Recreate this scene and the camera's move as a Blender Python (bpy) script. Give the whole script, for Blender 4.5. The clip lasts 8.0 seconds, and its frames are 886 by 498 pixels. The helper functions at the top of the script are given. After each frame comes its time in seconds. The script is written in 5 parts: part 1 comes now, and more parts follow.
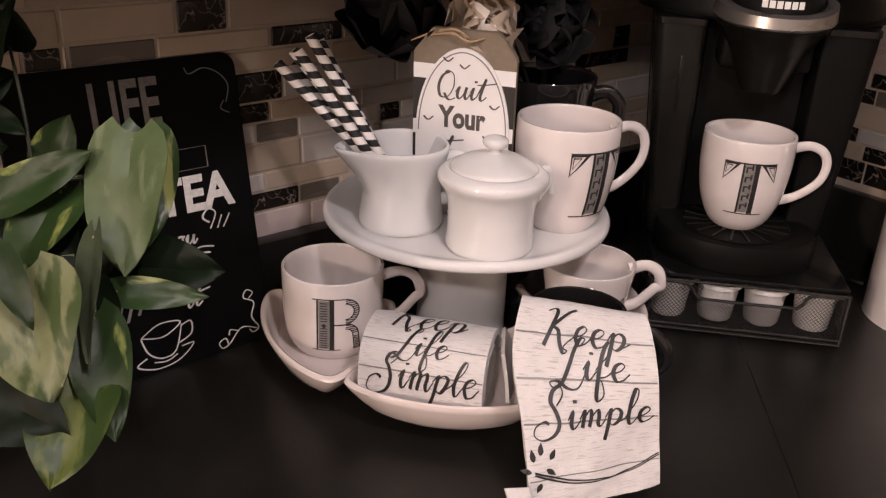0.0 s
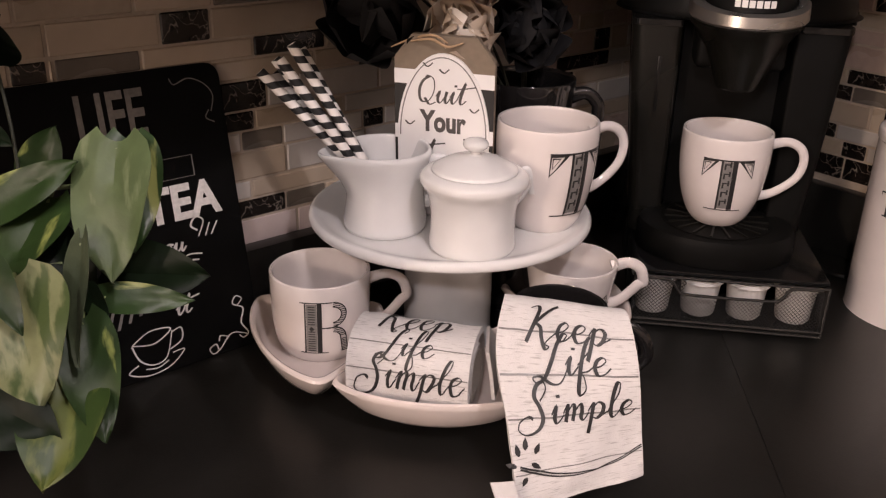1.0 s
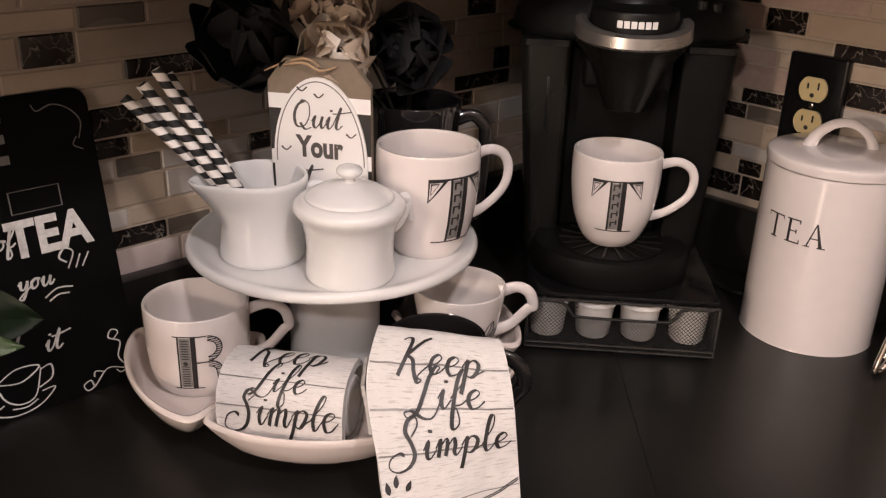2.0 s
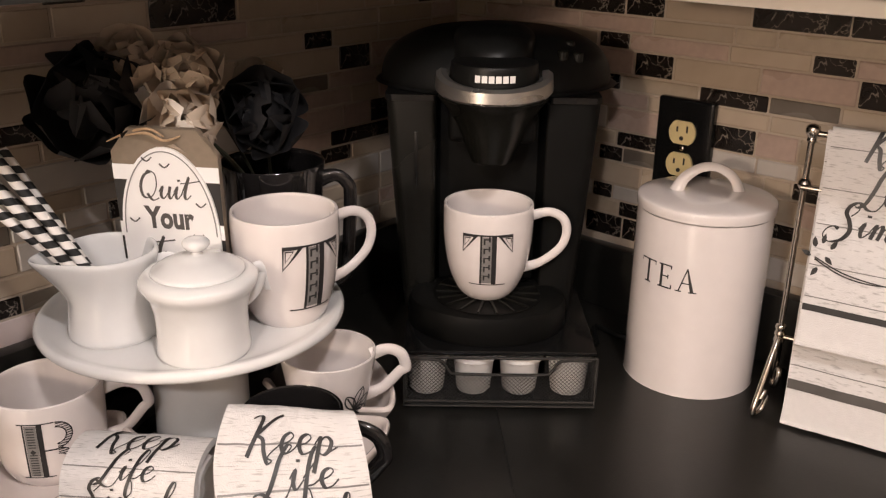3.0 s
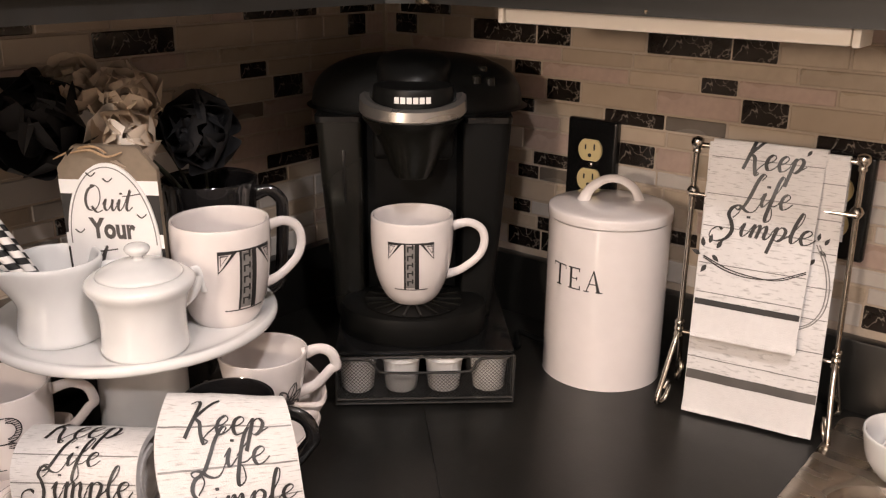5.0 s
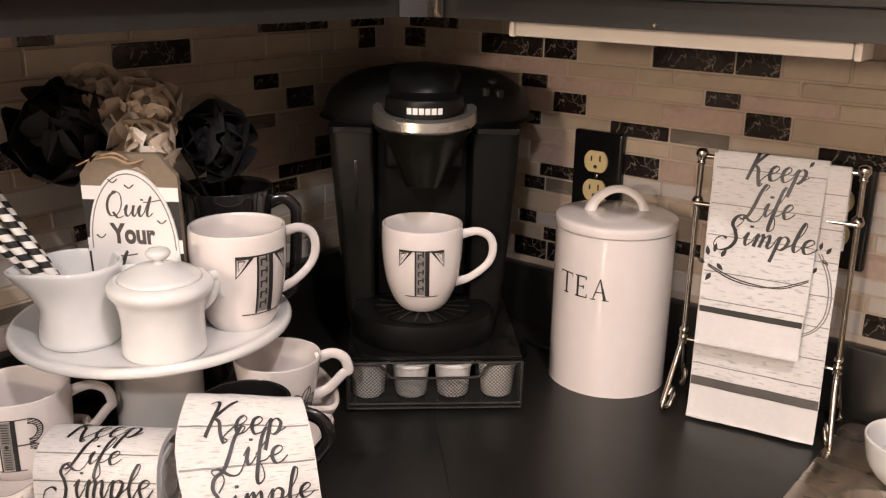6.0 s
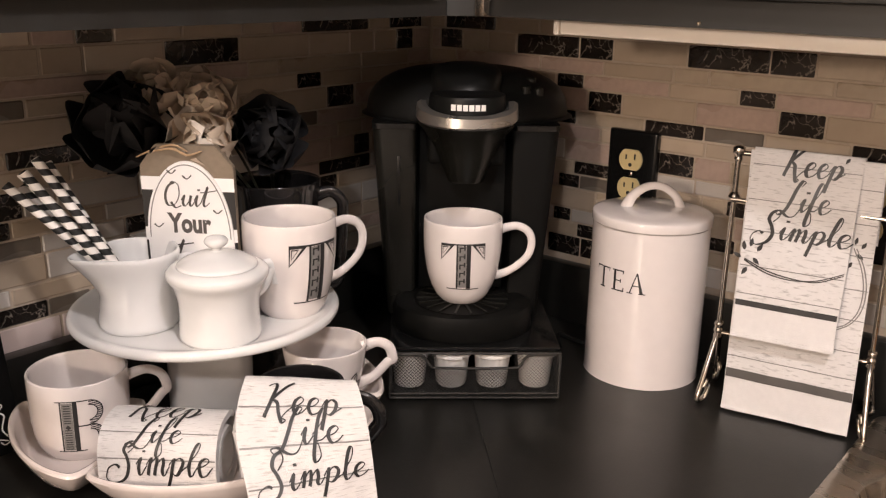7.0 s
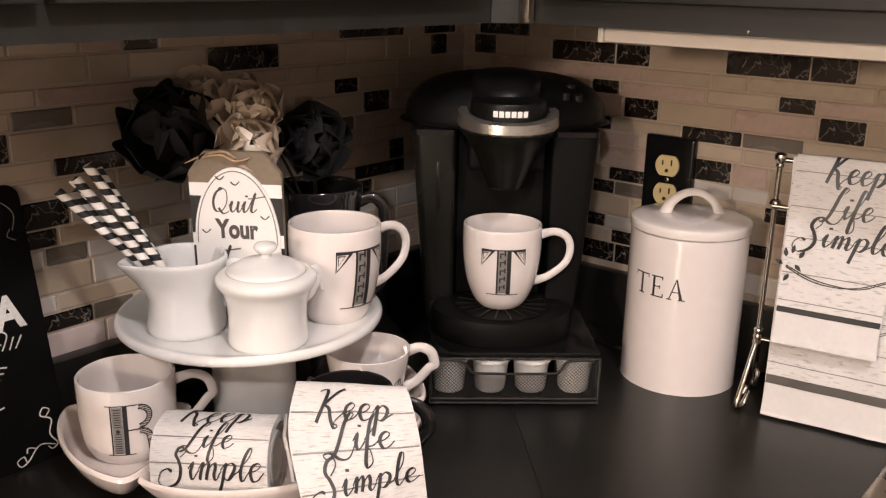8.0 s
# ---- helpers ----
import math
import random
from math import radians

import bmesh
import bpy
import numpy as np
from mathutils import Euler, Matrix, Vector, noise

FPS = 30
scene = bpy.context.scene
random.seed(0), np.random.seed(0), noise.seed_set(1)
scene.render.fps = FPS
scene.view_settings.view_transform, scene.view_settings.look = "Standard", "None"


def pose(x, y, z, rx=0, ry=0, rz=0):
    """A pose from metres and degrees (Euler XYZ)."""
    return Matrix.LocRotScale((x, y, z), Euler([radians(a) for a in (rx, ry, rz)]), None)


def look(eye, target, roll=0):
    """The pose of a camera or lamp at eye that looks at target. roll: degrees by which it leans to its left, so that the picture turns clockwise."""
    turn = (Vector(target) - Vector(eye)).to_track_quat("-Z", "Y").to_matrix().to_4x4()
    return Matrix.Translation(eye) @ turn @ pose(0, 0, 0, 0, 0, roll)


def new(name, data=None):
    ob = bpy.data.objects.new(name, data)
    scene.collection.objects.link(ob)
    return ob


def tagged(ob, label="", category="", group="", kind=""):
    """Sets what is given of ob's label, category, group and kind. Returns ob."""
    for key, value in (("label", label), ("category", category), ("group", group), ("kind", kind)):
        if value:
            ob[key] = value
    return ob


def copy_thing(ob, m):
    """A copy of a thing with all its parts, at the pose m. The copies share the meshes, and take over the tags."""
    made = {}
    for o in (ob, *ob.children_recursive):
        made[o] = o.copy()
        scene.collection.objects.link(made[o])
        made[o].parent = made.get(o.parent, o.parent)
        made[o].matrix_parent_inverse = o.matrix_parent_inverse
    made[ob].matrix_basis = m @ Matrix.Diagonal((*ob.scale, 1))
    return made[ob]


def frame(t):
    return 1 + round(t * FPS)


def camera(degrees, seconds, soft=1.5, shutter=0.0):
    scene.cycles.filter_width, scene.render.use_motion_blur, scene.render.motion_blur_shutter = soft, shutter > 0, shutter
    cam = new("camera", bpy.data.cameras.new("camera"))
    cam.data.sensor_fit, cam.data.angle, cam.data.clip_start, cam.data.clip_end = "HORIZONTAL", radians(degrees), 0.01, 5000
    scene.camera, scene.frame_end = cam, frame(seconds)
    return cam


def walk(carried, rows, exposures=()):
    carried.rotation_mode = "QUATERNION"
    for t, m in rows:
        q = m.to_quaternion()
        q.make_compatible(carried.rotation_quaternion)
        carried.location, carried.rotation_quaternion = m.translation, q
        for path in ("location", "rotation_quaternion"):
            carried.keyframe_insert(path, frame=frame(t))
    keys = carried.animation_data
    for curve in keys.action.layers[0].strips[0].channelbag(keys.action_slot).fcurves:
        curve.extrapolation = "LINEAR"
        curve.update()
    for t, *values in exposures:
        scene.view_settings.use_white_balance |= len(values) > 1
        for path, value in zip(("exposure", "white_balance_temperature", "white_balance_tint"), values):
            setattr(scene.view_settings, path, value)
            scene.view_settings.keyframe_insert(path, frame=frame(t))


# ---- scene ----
cam = camera(51.5, 8.0, soft=1.25)
PATH = [
    (0, (0.774, -1.094, 1.364), (-0.617, 0.088, 0.546), 2.7),
    (0.5, (0.773, -1.104, 1.355), (-0.625, 0.082, 0.556), 1.9),
    (1, (0.792, -1.096, 1.366), (-0.597, 0.097, 0.562), 1.5),
    (1.5, (0.804, -1.066, 1.364), (-0.533, 0.191, 0.569), 2.1),
    (2.8, (0.833, -0.982, 1.394), (-0.444, 0.371, 0.659), 0.9),
    (3, (0.841, -0.969, 1.394), (-0.4, 0.428, 0.68), 0.8),
    (3.5, (0.871, -0.963, 1.394), (-0.327, 0.479, 0.698), 0.7),
    (4, (0.892, -0.992, 1.384), (-0.299, 0.465, 0.707), 0.4),
    (4.5, (0.913, -1.006, 1.389), (-0.272, 0.467, 0.736), 0.4),
    (6, (0.925, -1.043, 1.387), (-0.26, 0.453, 0.791), 0.9),
    (6.5, (0.921, -1.06, 1.384), (-0.275, 0.43, 0.793), 1.0),
    (7, (0.918, -1.088, 1.379), (-0.29, 0.396, 0.798), 1.1),
    (7.5, (0.899, -1.097, 1.378), (-0.319, 0.38, 0.798), 1.2),
    (8, (0.892, -1.113, 1.384), (-0.332, 0.359, 0.806), 1.1),
]
walk(cam, [(t, look(eye, target, roll)) for t, eye, target, roll in PATH], [(0.0, -0.27, 6350, 18), (1.5, -0.20, 6350, 16), (3.0, 0.02, 6370, 10), (3.5, 0.13, 6350, 10), (8.0, 0.15, 6330, 10)])

# ---------- world and lights ----------
world = bpy.data.worlds.new("night_room")
scene.world = world
world.use_nodes = True
world.node_tree.nodes["Background"].inputs[0].default_value = (0.012, 0.011, 0.010, 1)


def globe_lamp(name, eye, size, power, colour):
    la = bpy.data.lights.new(name, "POINT")
    la.shadow_soft_size, la.energy, la.color = size / 2, power, colour
    ob = new(name, la)
    ob.matrix_world = pose(*eye)
    return ob


# a ceiling fitting behind the camera and a low warm lamp further along the left counter
globe_lamp("ceiling_lamp", (1.22, -1.00, 2.16), 0.08, 38.0, (1.0, 0.91, 0.88))
globe_lamp("ceiling_lamp", (1.35, -2.05, 2.16), 0.08, 42.0, (1.0, 0.91, 0.88))
globe_lamp("counter_lamp", (0.90, -2.95, 1.66), 0.16, 84.0, (1.0, 0.79, 0.62))


# ---------- materials ----------
def rgb(c):
    return (c, c, c, 1) if isinstance(c, (int, float)) else (*c, 1)


def material(name, base, rough=0.5, metal=0.0, spread=0.12, scale=60.0, bump=0.0, bump_scale=200.0, coat=0.0, per_piece=0.0,
             stretch=(1, 1, 1), rough_var=0.08, gloss=0.5):
    """A surface with two scales of colour variation, uneven gloss and a fine relief."""
    m = bpy.data.materials.new(name)
    m.use_nodes = True
    nt = m.node_tree
    bs = nt.nodes["Principled BSDF"]
    link = nt.links.new
    tc = nt.nodes.new("ShaderNodeTexCoord")
    mp = nt.nodes.new("ShaderNodeMapping")
    mp.inputs["Scale"].default_value = stretch
    link(tc.outputs["Object"], mp.inputs[0])
    n1 = nt.nodes.new("ShaderNodeTexNoise")
    n1.inputs["Scale"].default_value, n1.inputs["Detail"].default_value = scale, 4
    n2 = nt.nodes.new("ShaderNodeTexNoise")
    n2.inputs["Scale"].default_value, n2.inputs["Detail"].default_value = scale / 9, 2
    for n in (n1, n2):
        link(mp.outputs[0], n.inputs["Vector"])
    add = nt.nodes.new("ShaderNodeMath")
    add.operation = "ADD"
    link(n1.outputs["Fac"], add.inputs[0])
    link(n2.outputs["Fac"], add.inputs[1])
    rng = nt.nodes.new("ShaderNodeMapRange")
    rng.inputs["From Min"].default_value, rng.inputs["From Max"].default_value = 0.6, 1.4
    rng.inputs["To Min"].default_value, rng.inputs["To Max"].default_value = 1 - spread, 1 + spread
    link(add.outputs[0], rng.inputs["Value"])
    value = rng.outputs[0]
    if per_piece:
        oi = nt.nodes.new("ShaderNodeObjectInfo")
        r2 = nt.nodes.new("ShaderNodeMapRange")
        r2.inputs["To Min"].default_value, r2.inputs["To Max"].default_value = 1 - per_piece, 1 + per_piece
        link(oi.outputs["Random"], r2.inputs["Value"])
        mul = nt.nodes.new("ShaderNodeMath")
        mul.operation = "MULTIPLY"
        link(value, mul.inputs[0])
        link(r2.outputs[0], mul.inputs[1])
        value = mul.outputs[0]
    sc = nt.nodes.new("ShaderNodeVectorMath")
    sc.operation = "SCALE"
    sc.inputs[0].default_value = rgb(base)[:3]
    link(value, sc.inputs["Scale"])
    link(sc.outputs[0], bs.inputs["Base Color"])
    rr = nt.nodes.new("ShaderNodeMapRange")
    rr.inputs["From Min"].default_value, rr.inputs["From Max"].default_value = 0.3, 0.7
    rr.inputs["To Min"].default_value, rr.inputs["To Max"].default_value = max(0.02, rough - rough_var), min(1, rough + rough_var)
    link(n2.outputs["Fac"], rr.inputs["Value"])
    link(rr.outputs[0], bs.inputs["Roughness"])
    bs.inputs["Metallic"].default_value = metal
    bs.inputs["Specular IOR Level"].default_value = gloss
    bs.inputs["Coat Weight"].default_value = coat
    bs.inputs["Coat Roughness"].default_value = 0.04
    if bump:
        n3 = nt.nodes.new("ShaderNodeTexNoise")
        n3.inputs["Scale"].default_value, n3.inputs["Detail"].default_value = bump_scale, 3
        link(mp.outputs[0], n3.inputs["Vector"])
        bp = nt.nodes.new("ShaderNodeBump")
        bp.inputs["Strength"].default_value, bp.inputs["Distance"].default_value = bump, 0.001
        link(n3.outputs["Fac"], bp.inputs["Height"])
        link(bp.outputs[0], bs.inputs["Normal"])
    return m


def mixed(m, colour, scale, lo, hi, kind="noise", stretch=(1, 1, 1), coord="Object"):
    """Mixes a second colour into a material by a noise or wave with sharp limits: veins, streaks, variegation."""
    nt = m.node_tree
    link = nt.links.new
    bs = nt.nodes["Principled BSDF"]
    old = bs.inputs["Base Color"].links[0].from_socket
    tc = nt.nodes.new("ShaderNodeTexCoord")
    mp = nt.nodes.new("ShaderNodeMapping")
    mp.inputs["Scale"].default_value = stretch
    link(tc.outputs[coord], mp.inputs[0])
    n = nt.nodes.new("ShaderNodeTexNoise")
    n.inputs["Scale"].default_value, n.inputs["Detail"].default_value = scale, 5
    n.inputs["Distortion"].default_value = 0.6 if kind == "vein" else 0.1
    link(mp.outputs[0], n.inputs["Vector"])
    src = n.outputs["Fac"]
    if kind == "vein":
        a = nt.nodes.new("ShaderNodeMath")
        a.operation = "SUBTRACT"
        a.inputs[1].default_value = 0.5
        link(src, a.inputs[0])
        b = nt.nodes.new("ShaderNodeMath")
        b.operation = "ABSOLUTE"
        link(a.outputs[0], b.inputs[0])
        src = b.outputs[0]
    r = nt.nodes.new("ShaderNodeMapRange")
    r.inputs["From Min"].default_value, r.inputs["From Max"].default_value = lo, hi
    link(src, r.inputs["Value"])
    mx = nt.nodes.new("ShaderNodeMix")
    mx.data_type = "RGBA"
    link(r.outputs[0], mx.inputs[0])
    link(old, mx.inputs[6])
    mx.inputs[7].default_value = rgb(colour)
    link(mx.outputs[2], bs.inputs["Base Color"])
    return m


M_white = material("white_porcelain", (0.72, 0.715, 0.705), 0.05, spread=0.03, coat=0.6, rough_var=0.03)
M_mug = material("warm_white_glaze", (0.71, 0.655, 0.63), 0.05, spread=0.03, coat=0.6, rough_var=0.03)
M_dish = material("cream_glaze", (0.72, 0.64, 0.60), 0.10, spread=0.04, coat=0.3, rough_var=0.05)
M_blackglaze = material("black_glaze", (0.012, 0.011, 0.011), 0.12, spread=0.15, coat=0.3)
M_black = material("black_plastic", (0.0055, 0.0055, 0.0052), 0.42, spread=0.2, bump=0.05, bump_scale=900, gloss=0.18)
M_gloss = material("gloss_black_plastic", (0.006, 0.006, 0.006), 0.16, spread=0.2)
M_grey = material("charcoal_plastic", (0.008, 0.0077, 0.0062), 0.28, spread=0.15, bump=0.05, bump_scale=900, gloss=0.35)
M_silver = material("silver_plastic", (0.46, 0.44, 0.41), 0.3, metal=0.9, spread=0.08)
M_nickel = material("brushed_nickel", (0.55, 0.50, 0.44), 0.2, metal=1.0, spread=0.1)
M_pit = material("dull_black_plastic", (0.0045, 0.0044, 0.0040), 0.5, spread=0.2, gloss=0.11)
M_wire = material("black_wire", (0.055, 0.053, 0.05), 0.25, metal=0.6)
M_counter = material("black_laminate", (0.010, 0.0095, 0.0082), 0.33, spread=0.3, scale=120, bump=0.10, bump_scale=500, rough_var=0.05)
M_cab = material("dark_cabinet_paint", (0.014, 0.0135, 0.012), 0.45, spread=0.2, scale=40, bump=0.06, stretch=(1, 8, 1))
M_wall = material("room_paint", (0.50, 0.46, 0.42), 0.8, spread=0.06, scale=20)
M_floor = material("floor_boards", (0.16, 0.10, 0.06), 0.5, spread=0.2, scale=12, stretch=(1, 8, 1))
M_grout = material("pale_grout", (0.40, 0.33, 0.26), 0.85, spread=0.1, scale=300, bump=0.3, bump_scale=900)
M_tile_dark = mixed(material("dark_marble_tile", (0.016, 0.012, 0.010), 0.14, spread=0.3, per_piece=0.3), (0.22, 0.19, 0.16), 38, 0.012, 0.0, "vein")
M_tile_beige = material("beige_glass_tile", (0.42, 0.34, 0.26), 0.16, spread=0.07, scale=50, per_piece=0.07, coat=0.3)
M_tile_tan = material("tan_stone_tile", (0.37, 0.30, 0.225), 0.3, spread=0.12, scale=90, per_piece=0.08)
M_tile_pink = material("rosy_stone_tile", (0.40, 0.30, 0.25), 0.3, spread=0.14, scale=110, per_piece=0.08)
# Next two are paler for lower rows, the stronger light there put into colour.
M_tile_blush_lit = material("lit_blush_glass_tile", (0.58, 0.48, 0.45), 0.15, spread=0.06, per_piece=0.06, coat=0.3)
M_tile_grey_lit = material("lit_grey_glass_tile", (0.50, 0.46, 0.42), 0.15, spread=0.06, per_piece=0.14, coat=0.3)
M_tile_brown = material("taupe_tile", (0.13, 0.11, 0.09), 0.25, spread=0.15, per_piece=0.1)
M_ink = material("black_ink", (0.018, 0.017, 0.017), 0.5, spread=0.2)
M_ink_soft = material("soft_black_ink", (0.080, 0.072, 0.066), 0.5, spread=0.2)
M_ink_grey = material("grey_ink", (0.20, 0.19, 0.18), 0.4, spread=0.2, scale=500)
M_chalk = material("chalk_white_print", (0.62, 0.60, 0.58), 0.8, spread=0.25, scale=260)
M_chalk_dim = material("faded_chalk_print", (0.17, 0.16, 0.15), 0.8, spread=0.35, scale=260)
M_board = mixed(material("chalkboard_black", (0.0035, 0.0035, 0.0035), 0.6, spread=0.4, scale=30, gloss=0.06), (0.007, 0.007, 0.0068), 14, 0.55, 0.8)
M_towel = mixed(material("white_cotton", (0.66, 0.635, 0.62), 0.9, spread=0.05, scale=150, bump=0.5, bump_scale=900),
                (0.43, 0.41, 0.395), 190, 0.55, 0.68, stretch=(0.45, 5, 1), coord="UV")
M_plain_towel = material("plain_white_cotton", (0.66, 0.635, 0.62), 0.92, spread=0.05, scale=150, bump=0.5, bump_scale=900)
M_card = material("white_card", (0.80, 0.78, 0.76), 0.6, spread=0.03)
M_kraft = material("brown_kraft_board", (0.20, 0.155, 0.11), 0.75, spread=0.15, scale=150, bump=0.2)
M_darkkraft = material("black_printed_board", (0.022, 0.020, 0.018), 0.6, spread=0.2)
M_twine = material("jute_twine", (0.42, 0.28, 0.16), 0.9, spread=0.3, scale=400, bump=0.8)
M_leaf = mixed(material("ivy_leaf_green", (0.017, 0.036, 0.009), 0.46, gloss=0.28, spread=0.4, scale=60, per_piece=0.3, bump=0.4, bump_scale=120),
               (0.17, 0.20, 0.055), 30, 0.60, 0.66, stretch=(2.2, 0.7, 1))
M_leaf_grey = mixed(material("greyish_leaf_green", (0.066, 0.094, 0.040), 0.46, gloss=0.28, spread=0.25, scale=60, per_piece=0.1, bump=0.4, bump_scale=120),
                    (0.13, 0.16, 0.085), 34, 0.58, 0.68, stretch=(2.6, 0.6, 1))
M_leaf_cream = mixed(material("cream_splashed_leaf", (0.135, 0.150, 0.072), 0.46, gloss=0.28, spread=0.25, scale=70, bump=0.4, bump_scale=120),
                     (0.042, 0.064, 0.020), 26, 0.51, 0.57, stretch=(2.2, 0.7, 1))
M_leaf_lime = mixed(material("lime_splashed_leaf", (0.085, 0.105, 0.027), 0.46, gloss=0.28, spread=0.3, scale=60, bump=0.4, bump_scale=120),
                    (0.022, 0.042, 0.010), 24, 0.46, 0.52, stretch=(2.2, 0.7, 1))
M_leaf_splash = mixed(material("splashed_leaf_green", (0.024, 0.050, 0.014), 0.42, spread=0.3, scale=60, bump=0.4, bump_scale=120, gloss=0.4), (0.25, 0.27, 0.085), 30, 0.54, 0.60, stretch=(2.4, 0.5, 1))
# Near-black leaf green: the shade within the foliage is put into the colour.
M_leaf_darkened = material("shade_darkened_leaf_green", (0.0045, 0.0095, 0.0038), 0.5, gloss=0.12, spread=0.4, scale=60, bump=0.3, bump_scale=120)
# Dulled grey-green for one narrow leaf, its shade put into the colour.
M_leaf_shade = material("dull_shaded_leaf", (0.045, 0.058, 0.032), 0.6, gloss=0.2, spread=0.3, scale=60, bump=0.3, bump_scale=120)
M_stem = material("pale_green_stem", (0.12, 0.15, 0.06), 0.5)
M_dark_stem = material("dark_stem", (0.02, 0.022, 0.012), 0.6)
M_petal_black = material("black_silk_petal", (0.0065, 0.006, 0.007), 0.7, spread=0.3)
M_petal_cream = material("cream_silk_petal", (0.56, 0.46, 0.36), 0.7, spread=0.12, scale=80)
M_petal_white = material("white_silk_petal", (0.80, 0.74, 0.68), 0.7, spread=0.06)
M_steel = material("stainless_steel", (0.42, 0.38, 0.33), 0.28, metal=1.0, spread=0.1, scale=30, stretch=(1, 14, 1))
M_almond = material("almond_plastic", (0.62, 0.50, 0.26), 0.3, spread=0.04)
M_slot = material("slot_black", (0.01, 0.009, 0.008), 0.6)
M_foil = material("white_foil_lid", (0.74, 0.72, 0.69), 0.35, spread=0.05)
M_pod = material("pod_plastic", (0.78, 0.75, 0.71), 0.4, spread=0.08)
M_lampwhite = material("lamp_housing_white", (0.80, 0.74, 0.66), 0.35, spread=0.03)
M_sponge = material("orange_sponge", (0.55, 0.24, 0.05), 0.9, spread=0.25, scale=300, bump=1.0, bump_scale=500)


# ---------- building helpers ----------
def part(name, bm, mat, parent=None, label="", smooth=True, at=None):
    """Links a bmesh as one mesh object, under a thing or a part."""
    me = bpy.data.meshes.new(name)
    bm.to_mesh(me)
    bm.free()
    me.materials.append(mat)
    if smooth:
        me.polygons.foreach_set("use_smooth", [True] * len(me.polygons))
        me.set_sharp_from_angle(angle=radians(38))
    ob = new(name, me)
    ob.parent = parent
    if at is not None:
        ob.matrix_local = at
    if label:
        ob["label"] = label
    return ob


def thing(name, label, category, m=None, group="", kind=""):
    ob = new(name)
    if m is not None:
        ob.matrix_world = m
    return tagged(ob, label, category, group, kind)


def box(x0, x1, y0, y1, z0, z1, bevel=0.0, seg=2, bm=None):
    b = bmesh.new()
    bmesh.ops.create_cube(b, size=1.0)
    for v in b.verts:
        v.co = Vector((x0 + (v.co.x + 0.5) * (x1 - x0), y0 + (v.co.y + 0.5) * (y1 - y0), z0 + (v.co.z + 0.5) * (z1 - z0)))
    if bevel:
        bmesh.ops.bevel(b, geom=b.edges[:], offset=bevel, segments=seg, profile=0.6, affect="EDGES")
    return joined(bm, b)


def joined(bm, b):
    if bm is None:
        return b
    me = bpy.data.meshes.new("tmp")
    b.to_mesh(me)
    b.free()
    bm.from_mesh(me)
    bpy.data.meshes.remove(me)
    return bm


def smoothed(pts, n=6):
    """A Catmull-Rom line through the points."""
    p = [Vector(q) for q in pts]
    out = []
    for i in range(len(p) - 1):
        a, b, c, d = p[max(i - 1, 0)], p[i], p[i + 1], p[min(i + 2, len(p) - 1)]
        for k in range(n):
            t = k / n
            out.append(0.5 * ((2 * b) + (c - a) * t + (2 * a - 5 * b + 4 * c - d) * t * t + (3 * b - a - 3 * c + d) * t ** 3))
    out.append(p[-1])
    return out


def lathe(profile, seg=48, n=4, bm=None, centre=(0, 0, 0), squash=None):
    """Turns a profile of (radius, height) round z."""
    b = bmesh.new()
    line = [(max(q.x, 0), q.y) for q in smoothed([(r, z, 0) for r, z in profile], n)] if n > 1 else profile
    rings = []
    for r, z in line:
        ring = []
        for k in range(seg):
            a = 2 * math.pi * k / seg
            co = Vector((r * math.cos(a), r * math.sin(a), z))
            if squash:
                co = squash(co)
            ring.append(b.verts.new(co + Vector(centre)))
        rings.append(ring)
    for lo, hi in zip(rings, rings[1:]):
        for k in range(seg):
            b.faces.new((lo[k], lo[(k + 1) % seg], hi[(k + 1) % seg], hi[k]))
    bmesh.ops.remove_doubles(b, verts=b.verts[:], dist=1e-6)
    bmesh.ops.recalc_face_normals(b, faces=b.faces[:])
    return joined(bm, b)


def tube(pts, radius, seg=8, bm=None, flat=1.0, n=5, closed=False):
    """A round or flattened bar along a smooth line; radius may be a list, one for each given point."""
    line = smoothed(pts, n)
    rad = radius if isinstance(radius, (list, tuple)) else [radius] * len(pts)
    b = bmesh.new()
    rings, up = [], None
    for i, p in enumerate(line):
        d = (line[min(i + 1, len(line) - 1)] - line[max(i - 1, 0)]).normalized()
        if up is None:
            up = Vector((0, 0, 1)) if abs(d.z) < 0.9 else Vector((1, 0, 0))
        side = d.cross(up).normalized()
        up = side.cross(d).normalized()
        t = i / n
        k = min(int(t), len(rad) - 2)
        r = rad[k] + (rad[k + 1] - rad[k]) * (t - k)
        rings.append([b.verts.new(p + side * (r * math.cos(a)) + up * (r * flat * math.sin(a))) for a in [2 * math.pi * j / seg for j in range(seg)]])
    for lo, hi in zip(rings, rings[1:]):
        for j in range(seg):
            b.faces.new((lo[j], lo[(j + 1) % seg], hi[(j + 1) % seg], hi[j]))
    b.faces.new(rings[0][::-1])
    b.faces.new(rings[-1])
    bmesh.ops.recalc_face_normals(b, faces=b.faces[:])
    return joined(bm, b)


